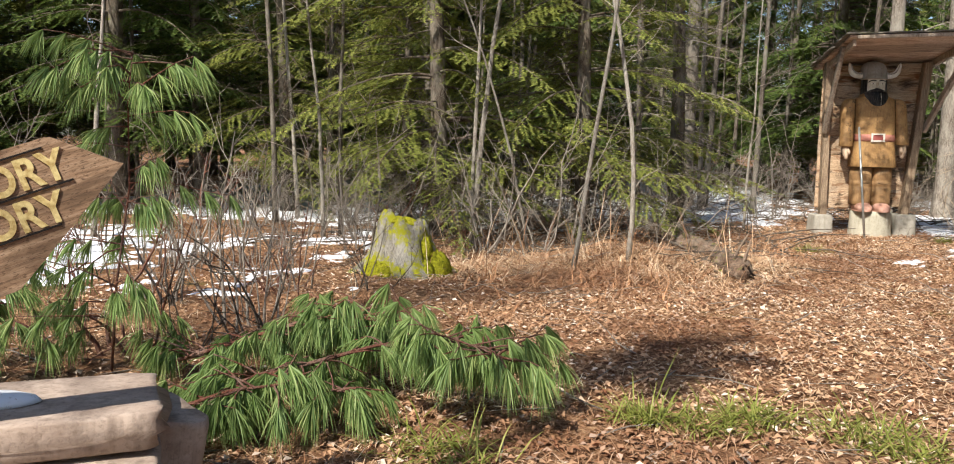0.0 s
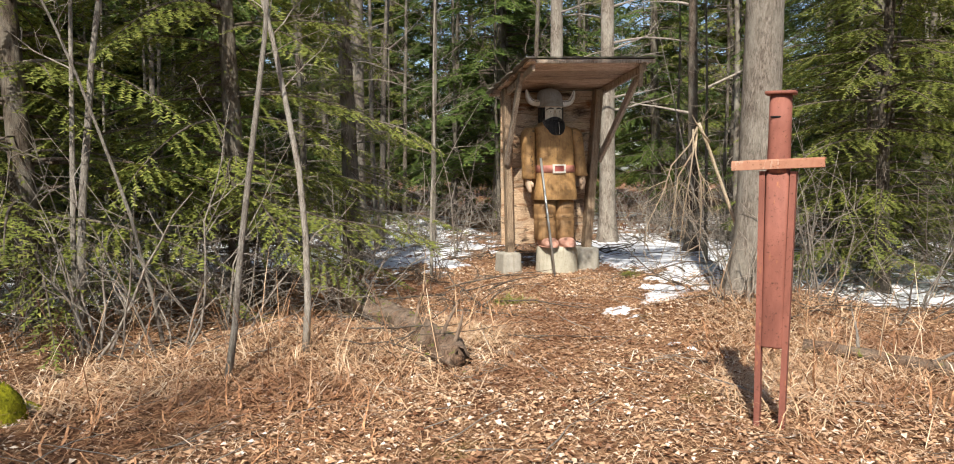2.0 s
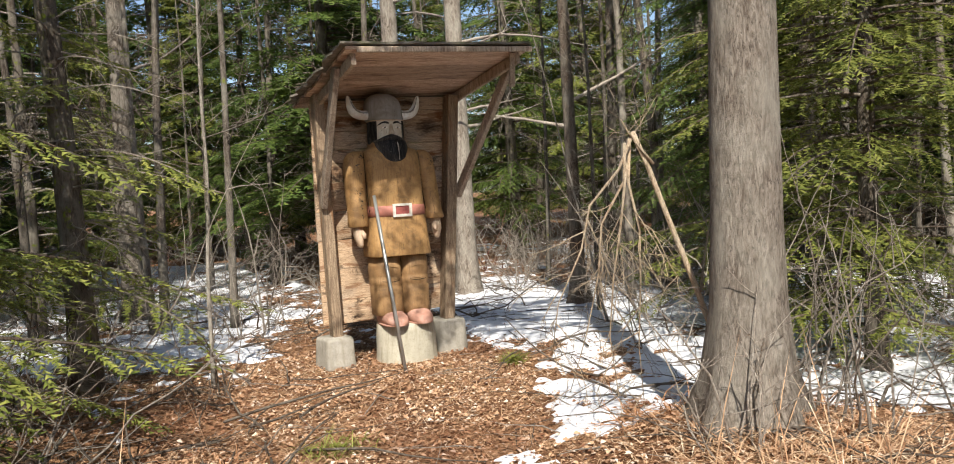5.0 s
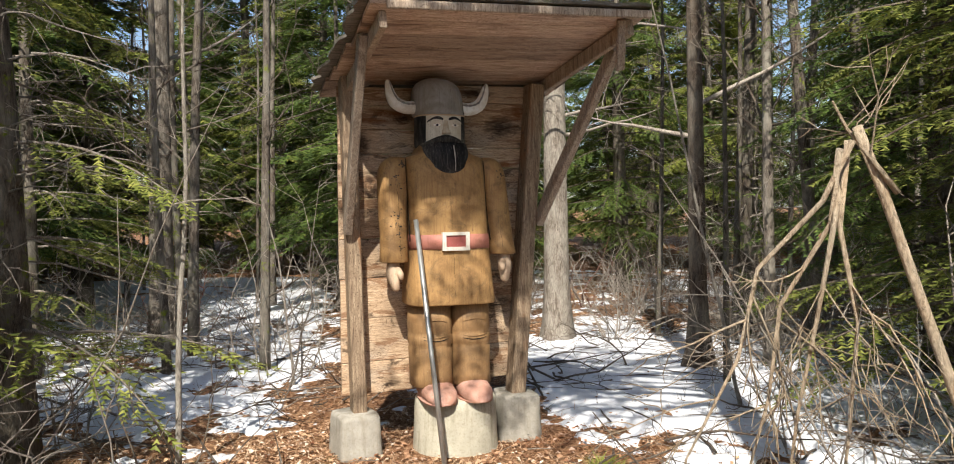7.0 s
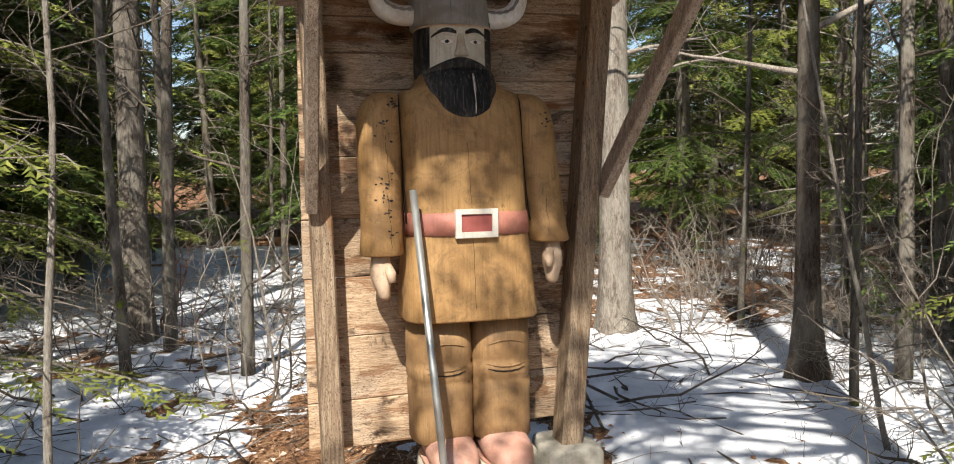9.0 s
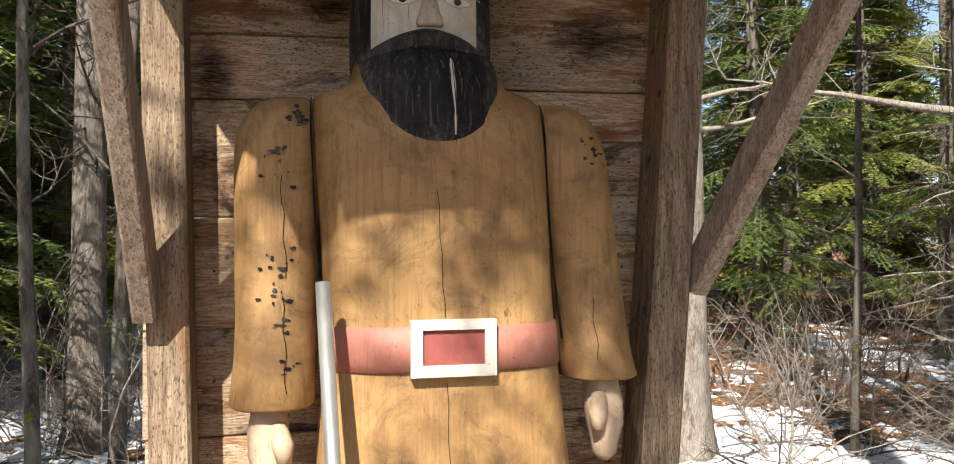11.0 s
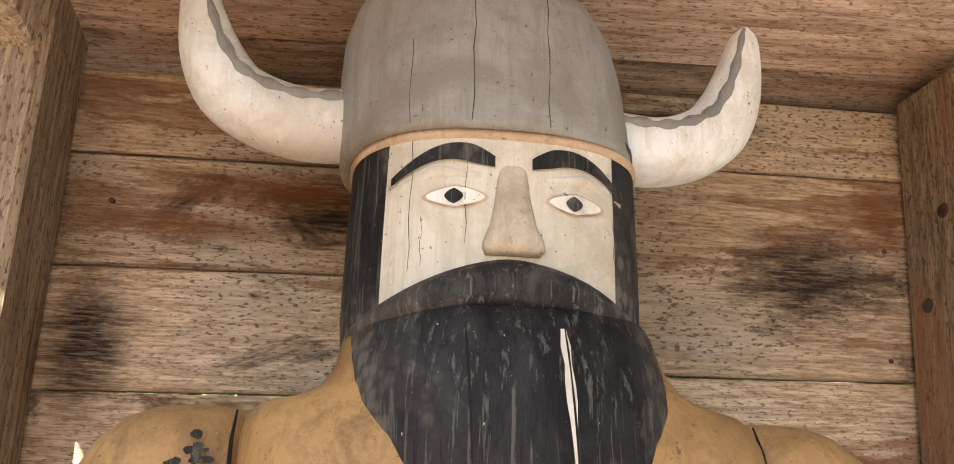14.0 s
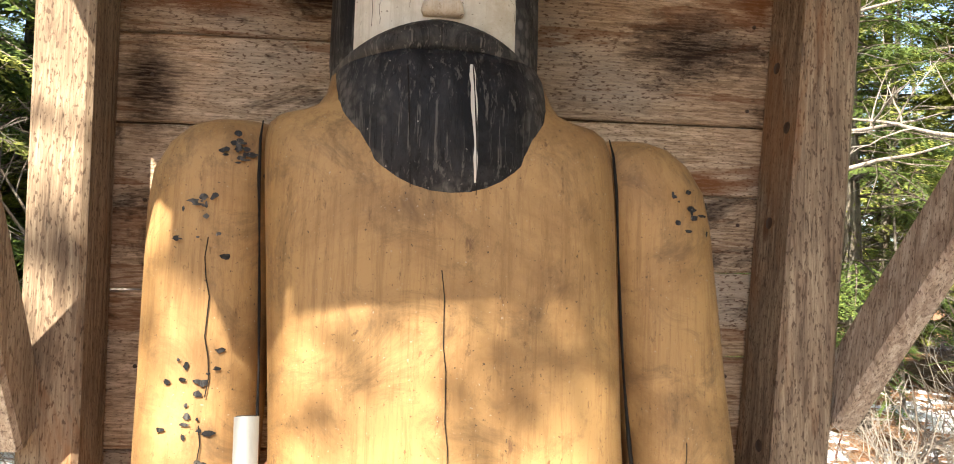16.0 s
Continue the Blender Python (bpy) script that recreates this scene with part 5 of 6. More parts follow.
# the deep wood beyond, and unseen trees added at the walker's back for dappled shade
for _ in range(4000):
    a, d = rnd.uniform(0, 6.283), rnd.uniform(14, 36)
    x, y = -1 + d * math.cos(a), -3 + d * math.sin(a)
    if count < 170 and not (0.2 * (y + 1.8) < x < 0.75 * (y + 1.8) and y < 15 and rnd.random() < 0.6) and (y > -6 or y < -17) and free(x, y, 1.8 if y > -6 else 4.5) and not (y < -17 and abs(x + 7) < 9):
        scaled_copy(rnd.choice(COARSE), x, y, rnd.uniform(0, 360), rnd.uniform(0.9, 1.4))
        placed.append((x, y))
        count += 1

# bare slim trunks standing among the spruces
POLES = []
for seed in (91, 92, 93):
    t, cr = sapling(seed, 10, 0.055, (0.01, 0.01), 0.025, 16, 1.2, 0.08)
    POLES.append(plant("bare_tree", "slim bare grey tree among the spruces", "tree", put(-6.0 + 2.2 * (seed - 91), 1.5 + (seed - 91)), [("trunk", t, M["bark_wood"]), ("twigs", cr, M["twig_dark"])], "bare trees of the wood"))
count = 0
for _ in range(2000):
    x, y = rnd.uniform(-14, 13), rnd.uniform(-7, 14)
    if count < 70 and in_wood(x, y) and free(x, y, 0.7) and not (-7 < x < -2 and y < -1.2):
        scaled_copy(rnd.choice(POLES), x, y, rnd.uniform(0, 360), rnd.uniform(0.6, 1.3))
        placed.append((x, y))
        count += 1

# bare brush under the trees
BRUSH = []
for i, (stems, h, m) in enumerate(((7, 1.8, "twig"), (9, 1.3, "twig"), (5, 2.5, "twig"), (8, 1.0, "twig_red"), (7, 1.7, "twig_dark"))):
    sh = brush(100 + i, stems, h, 0.012, 1, 3)
    x, y = [(-6.2, -5.0), (-7.4, -6.6), (2.4, -2.2), (-5.6, -9.4), (-3.6, -1.2)][i]
    ob = thing("bare_bush", "leafless bush of thin grey-brown stems", "bush", put(x, y), "bare bushes", sh, M[m])
    BRUSH.append(ob)
count = 0
for _ in range(4000):
    x, y = rnd.uniform(-12, 9), rnd.uniform(-9.5, 9)
    edge = off_path(x, y)
    ok = edge > 1.7 and math.hypot(x, y + 0.2) > 1.5 and not (-1.6 < x < 1.3 and -6 < y < 0)
    ok = ok and not (0.4 < x < 4.2 and -4.5 < y < 3.0 and rnd.random() < 0.9)
    ok = ok and (x < -4.6 or y > -5.2) and not (x > 0.4 and y < -3.2 and x < 2)
    if count < 95 and ok:
        scaled_copy(rnd.choice(BRUSH), x, y, rnd.uniform(0, 360), rnd.uniform(0.6, 1.25))
        count += 1


# tall bare trees, unseen at the walker's back, added so their high twigs dapple the clearing
for i, (x, y) in enumerate(((-8.5, -19.0), (-7.6, -13.2), (-0.6, -18.0), (2.6, -15.0))):
    rnd = random.Random(140 + i)
    t, cr = sapling(140 + i, 15, 0.085, (0.02, 0.04), 0.03, 24, 3.0, 0.5, 12)
    plant("bare_tree", "tall bare broadleaf tree, unseen, added to dapple the clearing", "tree", put(x, y), [("trunk", t, M["bark_grey"]), ("twigs", cr, M["twig"])], "bare trees of the wood")


# a tall unseen pine added behind the walker, so its small high crown shades the clearing
def shade_pine():
    rnd = random.Random(61)
    trunk, wood, green = Shape(), Shape(), Shape()
    tube(trunk, wander(rnd, (0, 0, -0.1), (0, 0, 1), 9.3, 12, 0.006), [0.085 * (1 - 0.05 * i) for i in range(13)], 10)
    for _ in range(16):
        z = rnd.uniform(8.3, 9.2)
        bough(wood, green, rnd, (0, 0, z), rnd.uniform(0, 6.283), rnd.uniform(0.35, 0.7), 0.15, 0.07, False)
    plant("pine", "tall slim pine, unseen, added behind the clearing for its crown's shade", "tree", put(-4.86, -16.4), [("trunk", trunk, M["bark_spruce"]), ("branches", wood, M["twig_dark"]), ("needles", green, M["fir_dark"])])


shade_pine()


# ---- loose things along the path ----
def stump():
    rnd = random.Random(5)
    sh = Shape()
    n = 40
    rings = []
    for z, r in ((-0.1, .5), (0.0, .45), (0.08, .38), (0.18, .315), (0.3, .265), (0.42, .235), (0.5, .22), (0.54, .195)):
        ring = []
        for j in range(n):
            a = 2 * math.pi * j / n
            k = r * (1 + 0.3 * math.exp(-max(z, 0) / 0.28) * math.sin(4 * a + 0.6) + 0.05 * math.sin(17 * a) + 0.16 * noise.noise((math.cos(a) * 3, math.sin(a) * 3, z * 3)))
            ring.append((math.cos(a) * k, math.sin(a) * k * 0.9, z + (0.13 * noise.noise((math.cos(a) * 2, math.sin(a) * 2, 9)) - 0.05 * math.cos(a) if z > 0.4 else 0)))
        rings.append(ring)
    rings.append([(p[0] * 0.5, p[1] * 0.5, 0.50 + 0.03 * noise.noise((p[0] * 9, p[1] * 9, 2))) for p in rings[-1]])
    loft(sh, rings)
    at = put(-5.15, -6.25, 20)
    top = plant("tree_stump", "broken grey tree stump cushioned with bright yellow-green moss", "stump", at, [("stump_body", sh, M["bark_moss"])])
    # moss cushions hugging its foot and rim
    for x, y, z, a, b, hgt in ((0.0, -0.0, 0.47, 0.16, 0.15, 0.07), (-0.06, -0.1, 0.5, 0.1, 0.07, 0.06), (-0.24, -0.2, -0.04, 0.17, 0.15, 0.17), (-0.34, -0.04, -0.04, 0.14, 0.15, 0.13), (0.06, -0.33, -0.04, 0.14, 0.11, 0.14), (0.2, -0.26, -0.04, 0.13, 0.12, 0.2), (0.32, -0.12, -0.04, 0.15, 0.14, 0.26), (0.22, -0.12, 0.16, 0.07, 0.09, 0.2), (-0.1, -0.36, -0.04, 0.12, 0.1, 0.09)):
        m = Shape()
        rr = []
        for k in range(8):
            ph = k / 7 * math.pi / 2
            rr.append([(x + q[0] * a * math.cos(ph) * (1 + 0.3 * noise.noise((q[0] * 2, q[1] * 2, x * 9))), y + q[1] * b * math.cos(ph) * (1 + 0.2 * noise.noise((q[1] * 3, q[0] * 2, x))), z + hgt * math.sin(ph) * (1 + 0.35 * noise.noise((q[0] * 3, q[1] * 3, k * 0.5)))) for q in oval(0, 0, 0, 1, 1, 24, 2)])
        loft(m, rr)
        part("moss_cushion", m, M["moss"], top)


stump()


def fallen_log():
    rnd = random.Random(8)
    sh = Shape()
    a, b = Vector((-1.98, -5.35, 0.07)), Vector((-2.95, -2.2, 0.1))
    n, sides = 60, 26
    rings = []
    for i in range(n + 1):
        f = i / n
        p = a.lerp(b, f) + Vector((0.05 * math.sin(f * 5), 0, 0))
        d = (b - a).normalized()
        s = d.cross(Vector((0, 0, 1))).normalized()
        r = 0.13 + 0.035 * f
        if i < 3:
            r *= 0.75 + 0.08 * i
        ring = []
        for j in range(sides):
            t = 2 * math.pi * j / sides
            k = r * (1 + 0.4 * noise.noise((math.cos(t) * 1.6, math.sin(t) * 1.6, f * 11)) + 0.28 * noise.noise((math.cos(t) * 4, math.sin(t) * 4, f * 34)))
            ring.append(p + s * math.cos(t) * k + Vector((0, 0, 1)) * math.sin(t) * k * 0.9 - (d * rnd.uniform(0, 0.12) if i == 0 else Vector()))
        rings.append(ring)
    loft(sh, rings)
    top = plant("fallen_log", "rotting fallen log with peeling brown bark and broken stubs", "log", Matrix(), [("log_body", sh, M["bark_log"])])
    for f, dx, dy, L in ((0.12, 0.25, -0.2, 0.32), (0.3, 0.1, 0.1, 0.4), (0.55, -0.3, 0.2, 0.3), (0.05, 0.5, -0.35, 0.28)):
        m = Shape()
        p = a.lerp(b, f)
        q = wander(rnd, p, (dx, dy, 0.8), L + 0.1, 4, 0.1)
        tube(m, q, [0.022, 0.02, 0.017, 0.012, 0.005], 7, wobble=0.3, rnd=rnd)
        part("branch_stub", m, M["bark_log"], top)


fallen_log()


def rock(seed, at, sx, sy, sz, power=5, label="flat weathered pinkish-grey stone in a low stack"):
    sh = Shape()
    rings = []
    prof = ((0.0, .9), (0.06, .97), (0.3, .97), (0.5, 1.0), (0.72, .97), (0.94, .985), (0.99, .965), (1.0, .93), (1.0, 0.35))
    for z, k in prof:
        ring = []
        for x, y, _ in oval(0, 0, 0, sx * k, sy * k, 44, power):
            d = 1 + 0.08 * noise.noise((x * 3 + seed, y * 3, z * 1.2)) + 0.05 * noise.noise((x * 9, y * 9 + seed, z * 3)) + 0.02 * noise.noise((x * 28, y * 28, z * 9 + seed))
            ring.append((x * d, y * d, z * sz + 0.02 * noise.noise((x * 4, y * 4, seed)) * (z > 0.5) + 0.006 * noise.noise((x * 20, y * 20, seed))))
        rings.append(ring)
    loft(sh, rings)
    return thing("flat_stone", label, "stone", at, "stacked stones", sh, M["stone"])


rock(1, pose(-4.56, -11.62, -0.05, 0, 0, 30), 0.6, 0.42, 0.2, 7)
rock(2, pose(-4.34, -11.78, 0.14, 2, 0, 44), 0.64, 0.36, 0.18, 10)
rock(3, pose(-4.46, -11.64, 0.335, -2, 1, 40), 0.66, 0.26, 0.12, 12)
rock(4, pose(-4.1, -11.22, -0.06, 0, 8, 60), 0.17, 0.2, 0.42, 4, "dark shaded boulder leaning by the stone stack")
sh = Shape()
rr = []
for k in range(6):
    ph = k / 5 * math.pi / 2
    rr.append([(x * math.cos(ph) * (1 + 0.15 * noise.noise((x * 2, y * 2, 0))), y * math.cos(ph), 0.045 * math.sin(ph) + 0.004 * noise.noise((x * 5, y * 5, k))) for x, y, _ in oval(0, 0, 0, .27, .09, 30, 2.2)])
loft(sh, rr)
thing("snow_cap", "strip of old snow lying on the top stone", "snow", pose(-4.42, -11.66, 0.458, 0, 0, 42), sh=sh, mats=M["snow"])


def sign_board():
    """An arrow board with routed yellow letters."""
    # the tip is the origin; local x runs along the board towards it
    at = pose(-3.83, -11.525, 1.19, 0, -20, 42)
    top = thing("arrow_sign", "weathered wooden arrow sign with routed yellow letters", "sign", at)
    out = [(-1.15, -0.22), (-0.36, -0.228), (-0.335, -0.215), (-0.012, -0.008), (0, 0), (-0.012, 0.008), (-0.14, 0.122), (-0.155, 0.127), (-1.15, 0.13)]
    sh = Shape()
    prism(sh, [(x, -0.02, z) for x, z in out], [(x, 0.022, z) for x, z in out])
    part("board", sh, M["sawn"], top, smooth=False)
    for z, x1 in ((0.002, -0.13), (0.104, -0.17), (-0.1, -0.2)):
        sh = Shape()
        prism(sh, [(-1.1, -0.0245, z - .0025), (x1, -0.0245, z - .0025), (x1, -0.0245, z + .0025), (-1.1, -0.0245, z + .0025)],
              [(-1.1, -0.0195, z - .0025), (x1, -0.0195, z - .0025), (x1, -0.0195, z + .0025), (-1.1, -0.0195, z + .0025)])
        part("groove", sh, M["dark"], top, smooth=False)
    n = Nodes("yellow_letter_paint", 0.6)
    yellow = n.done(n.ramp(n.noise(n.coords(), 60, 6), (0.35, (0.4, 0.28, 0.1)), (0.6, (0.66, 0.55, 0.26))))
    for z, x in ((0.014, -0.335), (-0.09, -0.375)):
        cu = bpy.data.curves.new("letters", "FONT")
        cu.body, cu.size, cu.extrude, cu.offset, cu.space_character = "ORY", 0.112, 0.004, 0.003, 1.05
        cu.materials.append(yellow)
        ob = new("letters", cu)
        ob.parent = top
        ob.matrix_local = pose(x, -0.021, z, 90, 0, 0) @ Matrix.Diagonal((0.86, 1, 1, 1))
    post = Shape()
    tube(post, [(-0.66, 0.075, -1.15), (-0.98, 0.075, 0.2)], [0.05, 0.045], 12, wobble=0.1)
    part("post", post, M["bark_wood"], top)


sign_board()


def tuft(green, rnd, p, d, count, length, width, spread):
    """A spray of long needles or blades from p, round the way d."""
    for _ in range(count):
        v = (d + Vector((rnd.gauss(0, spread), rnd.gauss(0, spread), rnd.gauss(0, spread)))).normalized()
        L = length * rnd.uniform(0.6, 1.15)
        s = v.cross(Vector((rnd.uniform(-1, 1), rnd.uniform(-1, 1), 0.3))).normalized() * width
        m = p + v * L * 0.55
        e = p + v * L + Vector((0, 0, -0.25 * L))
        k = len(green.v)
        green.v += [tuple(p - s * 0.6), tuple(p + s * 0.6), tuple(m + s), tuple(m - s), tuple(e)]
        green.f += [(k, k + 1, k + 2, k + 3), (k + 3, k + 2, k + 4)]
        green.m += [0, 0]


def pine_branch(seed, pts, r, side, length, label, down=True, per=34):
    """A cut or growing white-pine limb: drooping bunches of long needles."""
    rnd = random.Random(seed)
    wood, green = Shape(), Shape()
    pts = [Vector(p) for p in pts]
    tube(wood, pts, [r * (1 - 0.7 * i / (len(pts) - 1)) for i in range(len(pts))], 7)
    for _ in range(side):
        f = rnd.uniform(0.1, 1.0) * (len(pts) - 1)
        i = min(int(f), len(pts) - 2)
        p = pts[i].lerp(pts[i + 1], f - i)
        az = rnd.uniform(0, 6.283)
        q = wander(rnd, p, (math.cos(az), math.sin(az), rnd.uniform(0.05, 0.55)), length * rnd.uniform(0.4, 1.1), 4, 0.15, -0.1)
        for v in q:
            v.z = max(v.z, 0.1)
        tube(wood, q, [0.006, 0.005, 0.004, 0.003, 0.003], 4, cap=False)
        for j in (2, 3, 4):
            d = (q[j] - q[j - 1]).normalized() * 0.45 + Vector((0, 0, -0.75 if down else 0.1))
            tuft(green, rnd, q[j], d.normalized(), per, 0.16, 0.0026, 0.24 if down else 0.4)
    return plant("pine_branch", label, "branch", Matrix(), [("branches", wood, M["twig_red"]), ("needles", green, M["pine"])])


pine_branch(21, [(-4.6, -10.6, 0.1), (-4.2, -10.3, 0.2), (-3.75, -10.0, 0.32), (-3.4, -9.9, 0.36), (-3.1, -9.9, 0.28)], 0.013, 60, 0.36, "cut white-pine branch with long drooping green needles on the litter", True, 46)
pine_branch(22, [(-5.0, -10.0, 0.08), (-4.6, -9.8, 0.22), (-4.2, -9.6, 0.36), (-3.8, -9.5, 0.3)], 0.012, 56, 0.36, "cut white-pine branch with fading needles heaped on the litter", True, 46)
pine_branch(23, [(-4.5, -10.75, 0.1), (-4.2, -10.5, 0.2), (-3.95, -10.35, 0.22), (-3.75, -10.3, 0.18)], 0.01, 24, 0.26, "small cut pine branch lying by the stones", True, 46)
pine_branch(24, [(-5.35, -9.9, 0.0), (-5.3, -9.9, 0.5), (-5.22, -9.88, 1.0), (-5.2, -9.9, 1.45), (-5.16, -9.9, 1.7)], 0.008, 30, 0.5, "young white pine with soft drooping needle bunches", True, 44)
pine_branch(25, [(-5.9, -10.3, 0.0), (-5.85, -10.25, 0.3), (-5.8, -10.2, 0.5)], 0.008, 20, 0.4, "low young pine with pale green needles", True, 44)


def bent_sapling():
    """A broken, peeled sapling folded over at head height, its tips hanging."""
    rnd = random.Random(12)
    top = thing("broken_sapling", "broken pale sapling folded over, its bare branches hanging to the snow", "branch", Matrix())
    apex = Vector((0.70, -3.32, 1.95))
    stem = [apex + Vector(d) for d in ((0.74, -0.06, -2.02), (0.56, -0.05, -1.5), (0.38, -0.03, -0.98), (0.2, -0.01, -0.5), (0.09, 0, -0.2), (0, 0, 0))]
    sh = Shape()
    tube(sh, stem, [0.022, 0.019, 0.018, 0.016, 0.016, 0.015], 9, wobble=0.1)
    part("stem", sh, M["stick"], top)
    for tip in ((0.2, -3.05, 0.55), (0.42, -3.0, 0.3), (0.62, -3.02, 0.25), (0.9, -2.95, 0.12)):
        sh = Shape()
        b = Vector(tip)
        s = apex + Vector((rnd.uniform(-.03, .03), 0.02, rnd.uniform(-0.12, 0.0)))
        q = [s.lerp(b, f) + Vector((rnd.gauss(0, .04), rnd.gauss(0, .04), 0.16 * math.sin(f * 3.1))) for f in (0, .2, .4, .6, .8, 1)]
        tube(sh, q, [0.011, 0.009, 0.0075, 0.006, 0.004, 0.0025], 6)
        twigs(sh, rnd, q, 0.005, 1, 0.5, 10, 0.6, -0.12, 0.3)
        part("hanging_branch", sh, M["stick"], top)
    for a, b in (((0.79, -3.32, 1.75), (0.64, -3.28, 2.03)), ((1.4, -3.38, 0.1), (1.75, -3.0, 1.7)), ((1.1, -3.36, 0.95), (1.42, -3.1, 1.5))):
        sh = Shape()
        q = [Vector(a).lerp(Vector(b), f) + Vector((rnd.gauss(0, .02), rnd.gauss(0, .02), 0)) for f in (0, .35, .7, 1)]
        tube(sh, q, [0.01, 0.008, 0.006, 0.003], 6)
        twigs(sh, rnd, q, 0.004, 1, 0.4, 5)
        part("side_branch", sh, M["stick"], top)


bent_sapling()


# sprouts round the old tree's foot
for i, (x, y, m) in enumerate(((1.45, -3.95, 0), (1.6, -3.6, 2), (0.8, -4.15, 1), (1.5, -4.2, 0), (1.35, -3.4, 2))):
    scaled_copy(BRUSH[m], x, y, 70 * i, 0.75)
# wide arching tangles of pale twigs along the wood's edge
TANGLE = []
for i in range(3):
    rnd = random.Random(170 + i)
    sh = Shape()
    for _ in range(7):
        az = rnd.uniform(0, 6.283)
        q = wander(rnd, (0.1 * math.cos(az), 0.1 * math.sin(az), -0.04), (math.cos(az), math.sin(az), rnd.uniform(0.6, 1.6)), rnd.uniform(1.0, 2.1), 8, 0.16, -0.05)
        r = rnd.uniform(0.006, 0.012)
        tube(sh, q, [r * (1 - 0.1 * k) for k in range(9)], 4, cap=False)
        twigs(sh, rnd, q, r * 0.6, 1, 0.6, 8, 0.9, -0.02, 0.15, 0, 0.2)
    TANGLE.append(thing("bare_bush", "arching leafless bush with pale tangled twigs", "bush", put((-4.6, -6.0, 3.4)[i], (-3.2, -3.6, -1.0)[i]), "bare bushes", sh, M["twig"]))
rnd = random.Random(23)
for i in range(78):
    x, y = (rnd.uniform(-9, -2.6), rnd.uniform(-5.2, 0.6)) if i < 38 else (rnd.uniform(2.8, 8), rnd.uniform(-4, 3)) if i < 48 else (rnd.uniform(1.4, 6.5), rnd.uniform(2.6, 8)) if i < 70 else (rnd.uniform(-4, 0), rnd.uniform(2.2, 6))
    if off_path(x, y) > 1.5 and not (-2.9 < x < -1.7 and y < -2) and not (i < 38 and i % 5 < 2):
        scaled_copy(rnd.choice(TANGLE), x, y, rnd.uniform(0, 360), rnd.uniform(0.6, 1.15))
# tangle beyond the stone stack and under the young pines
rnd = random.Random(19)
for i in range(30):
    x, y = rnd.uniform(-9.5, -4.7), rnd.uniform(-9.6, -5.6)
    if math.hypot(x + 5.15, y + 6.25) > 0.9 and not (x > -6 and y > -6.9 and y < -5.4):
        scaled_copy(rnd.choice(BRUSH), x, y, rnd.uniform(0, 360), rnd.uniform(0.45, 0.85))


# ---- litter: leaves, straw, needles, twigs ----
def near_things(x, y):
    return math.hypot(x - 0.0, y - 0.22) < 0.33


def scatter(count, seed, pick):
    rnd = random.Random(seed)
    out = []
    while len(out) < count:
        x, y, keep = pick(rnd)
        if rnd.random() < keep and not near_things(x, y):
            out.append((x, y, ground_z(x, y)))
    return np.array(out)


def pick_path(rnd):
    x, y = rnd.uniform(-7.5, 6.5), rnd.uniform(-12.6, 7.0)
    s = snow_amount(x, y)
    near = 1.0 if off_path(x, y) < 2.2 else 0.42
    return x, y, near * (1.0 if s < -0.1 else 0.17)


def leaves(count, seed, lo, hi, name, label, mat):
    """Curled dead leaves, each a folded lozenge."""
    g = np.random.default_rng(seed)
    p = scatter(count, seed, pick_path)
    n = len(p)
    L = g.uniform(lo, hi, n)
    W = L * g.uniform(0.45, 0.8, n)
    az = g.uniform(0, 2 * np.pi, n)
    d = np.stack([np.cos(az), np.sin(az), g.normal(0, 0.2, n)], 1)
    s = np.stack([-np.sin(az), np.cos(az), g.normal(0, 0.25, n)], 1)
    lift = g.uniform(0.004, 0.03, n)[:, None] * np.array([0, 0, 1])
    c = p + lift
    curl = (L * g.uniform(0.05, 0.3, n))[:, None] * np.array([0, 0, 1])
    v = np.stack([c - d * (L / 2)[:, None], c + s * (W / 2)[:, None] + curl, c + d * (L / 2)[:, None], c - s * (W / 2)[:, None] + curl], 1).reshape(-1, 3)
    sh = Shape()
    sh.v = [tuple(q) for q in v.tolist()]
    sh.f = [t for i in range(n) for t in ((4 * i, 4 * i + 2, 4 * i + 1), (4 * i, 4 * i + 3, 4 * i + 2))]
    sh.m = [0] * len(sh.f)
    thing(name, label, "litter", sh=sh, mats=mat, kind="stuff", smooth=False)


leaves(100000, 1, 0.01, 0.052, "fallen_leaves", "dry curled brown and tan leaves covering the path", M["leaf"])


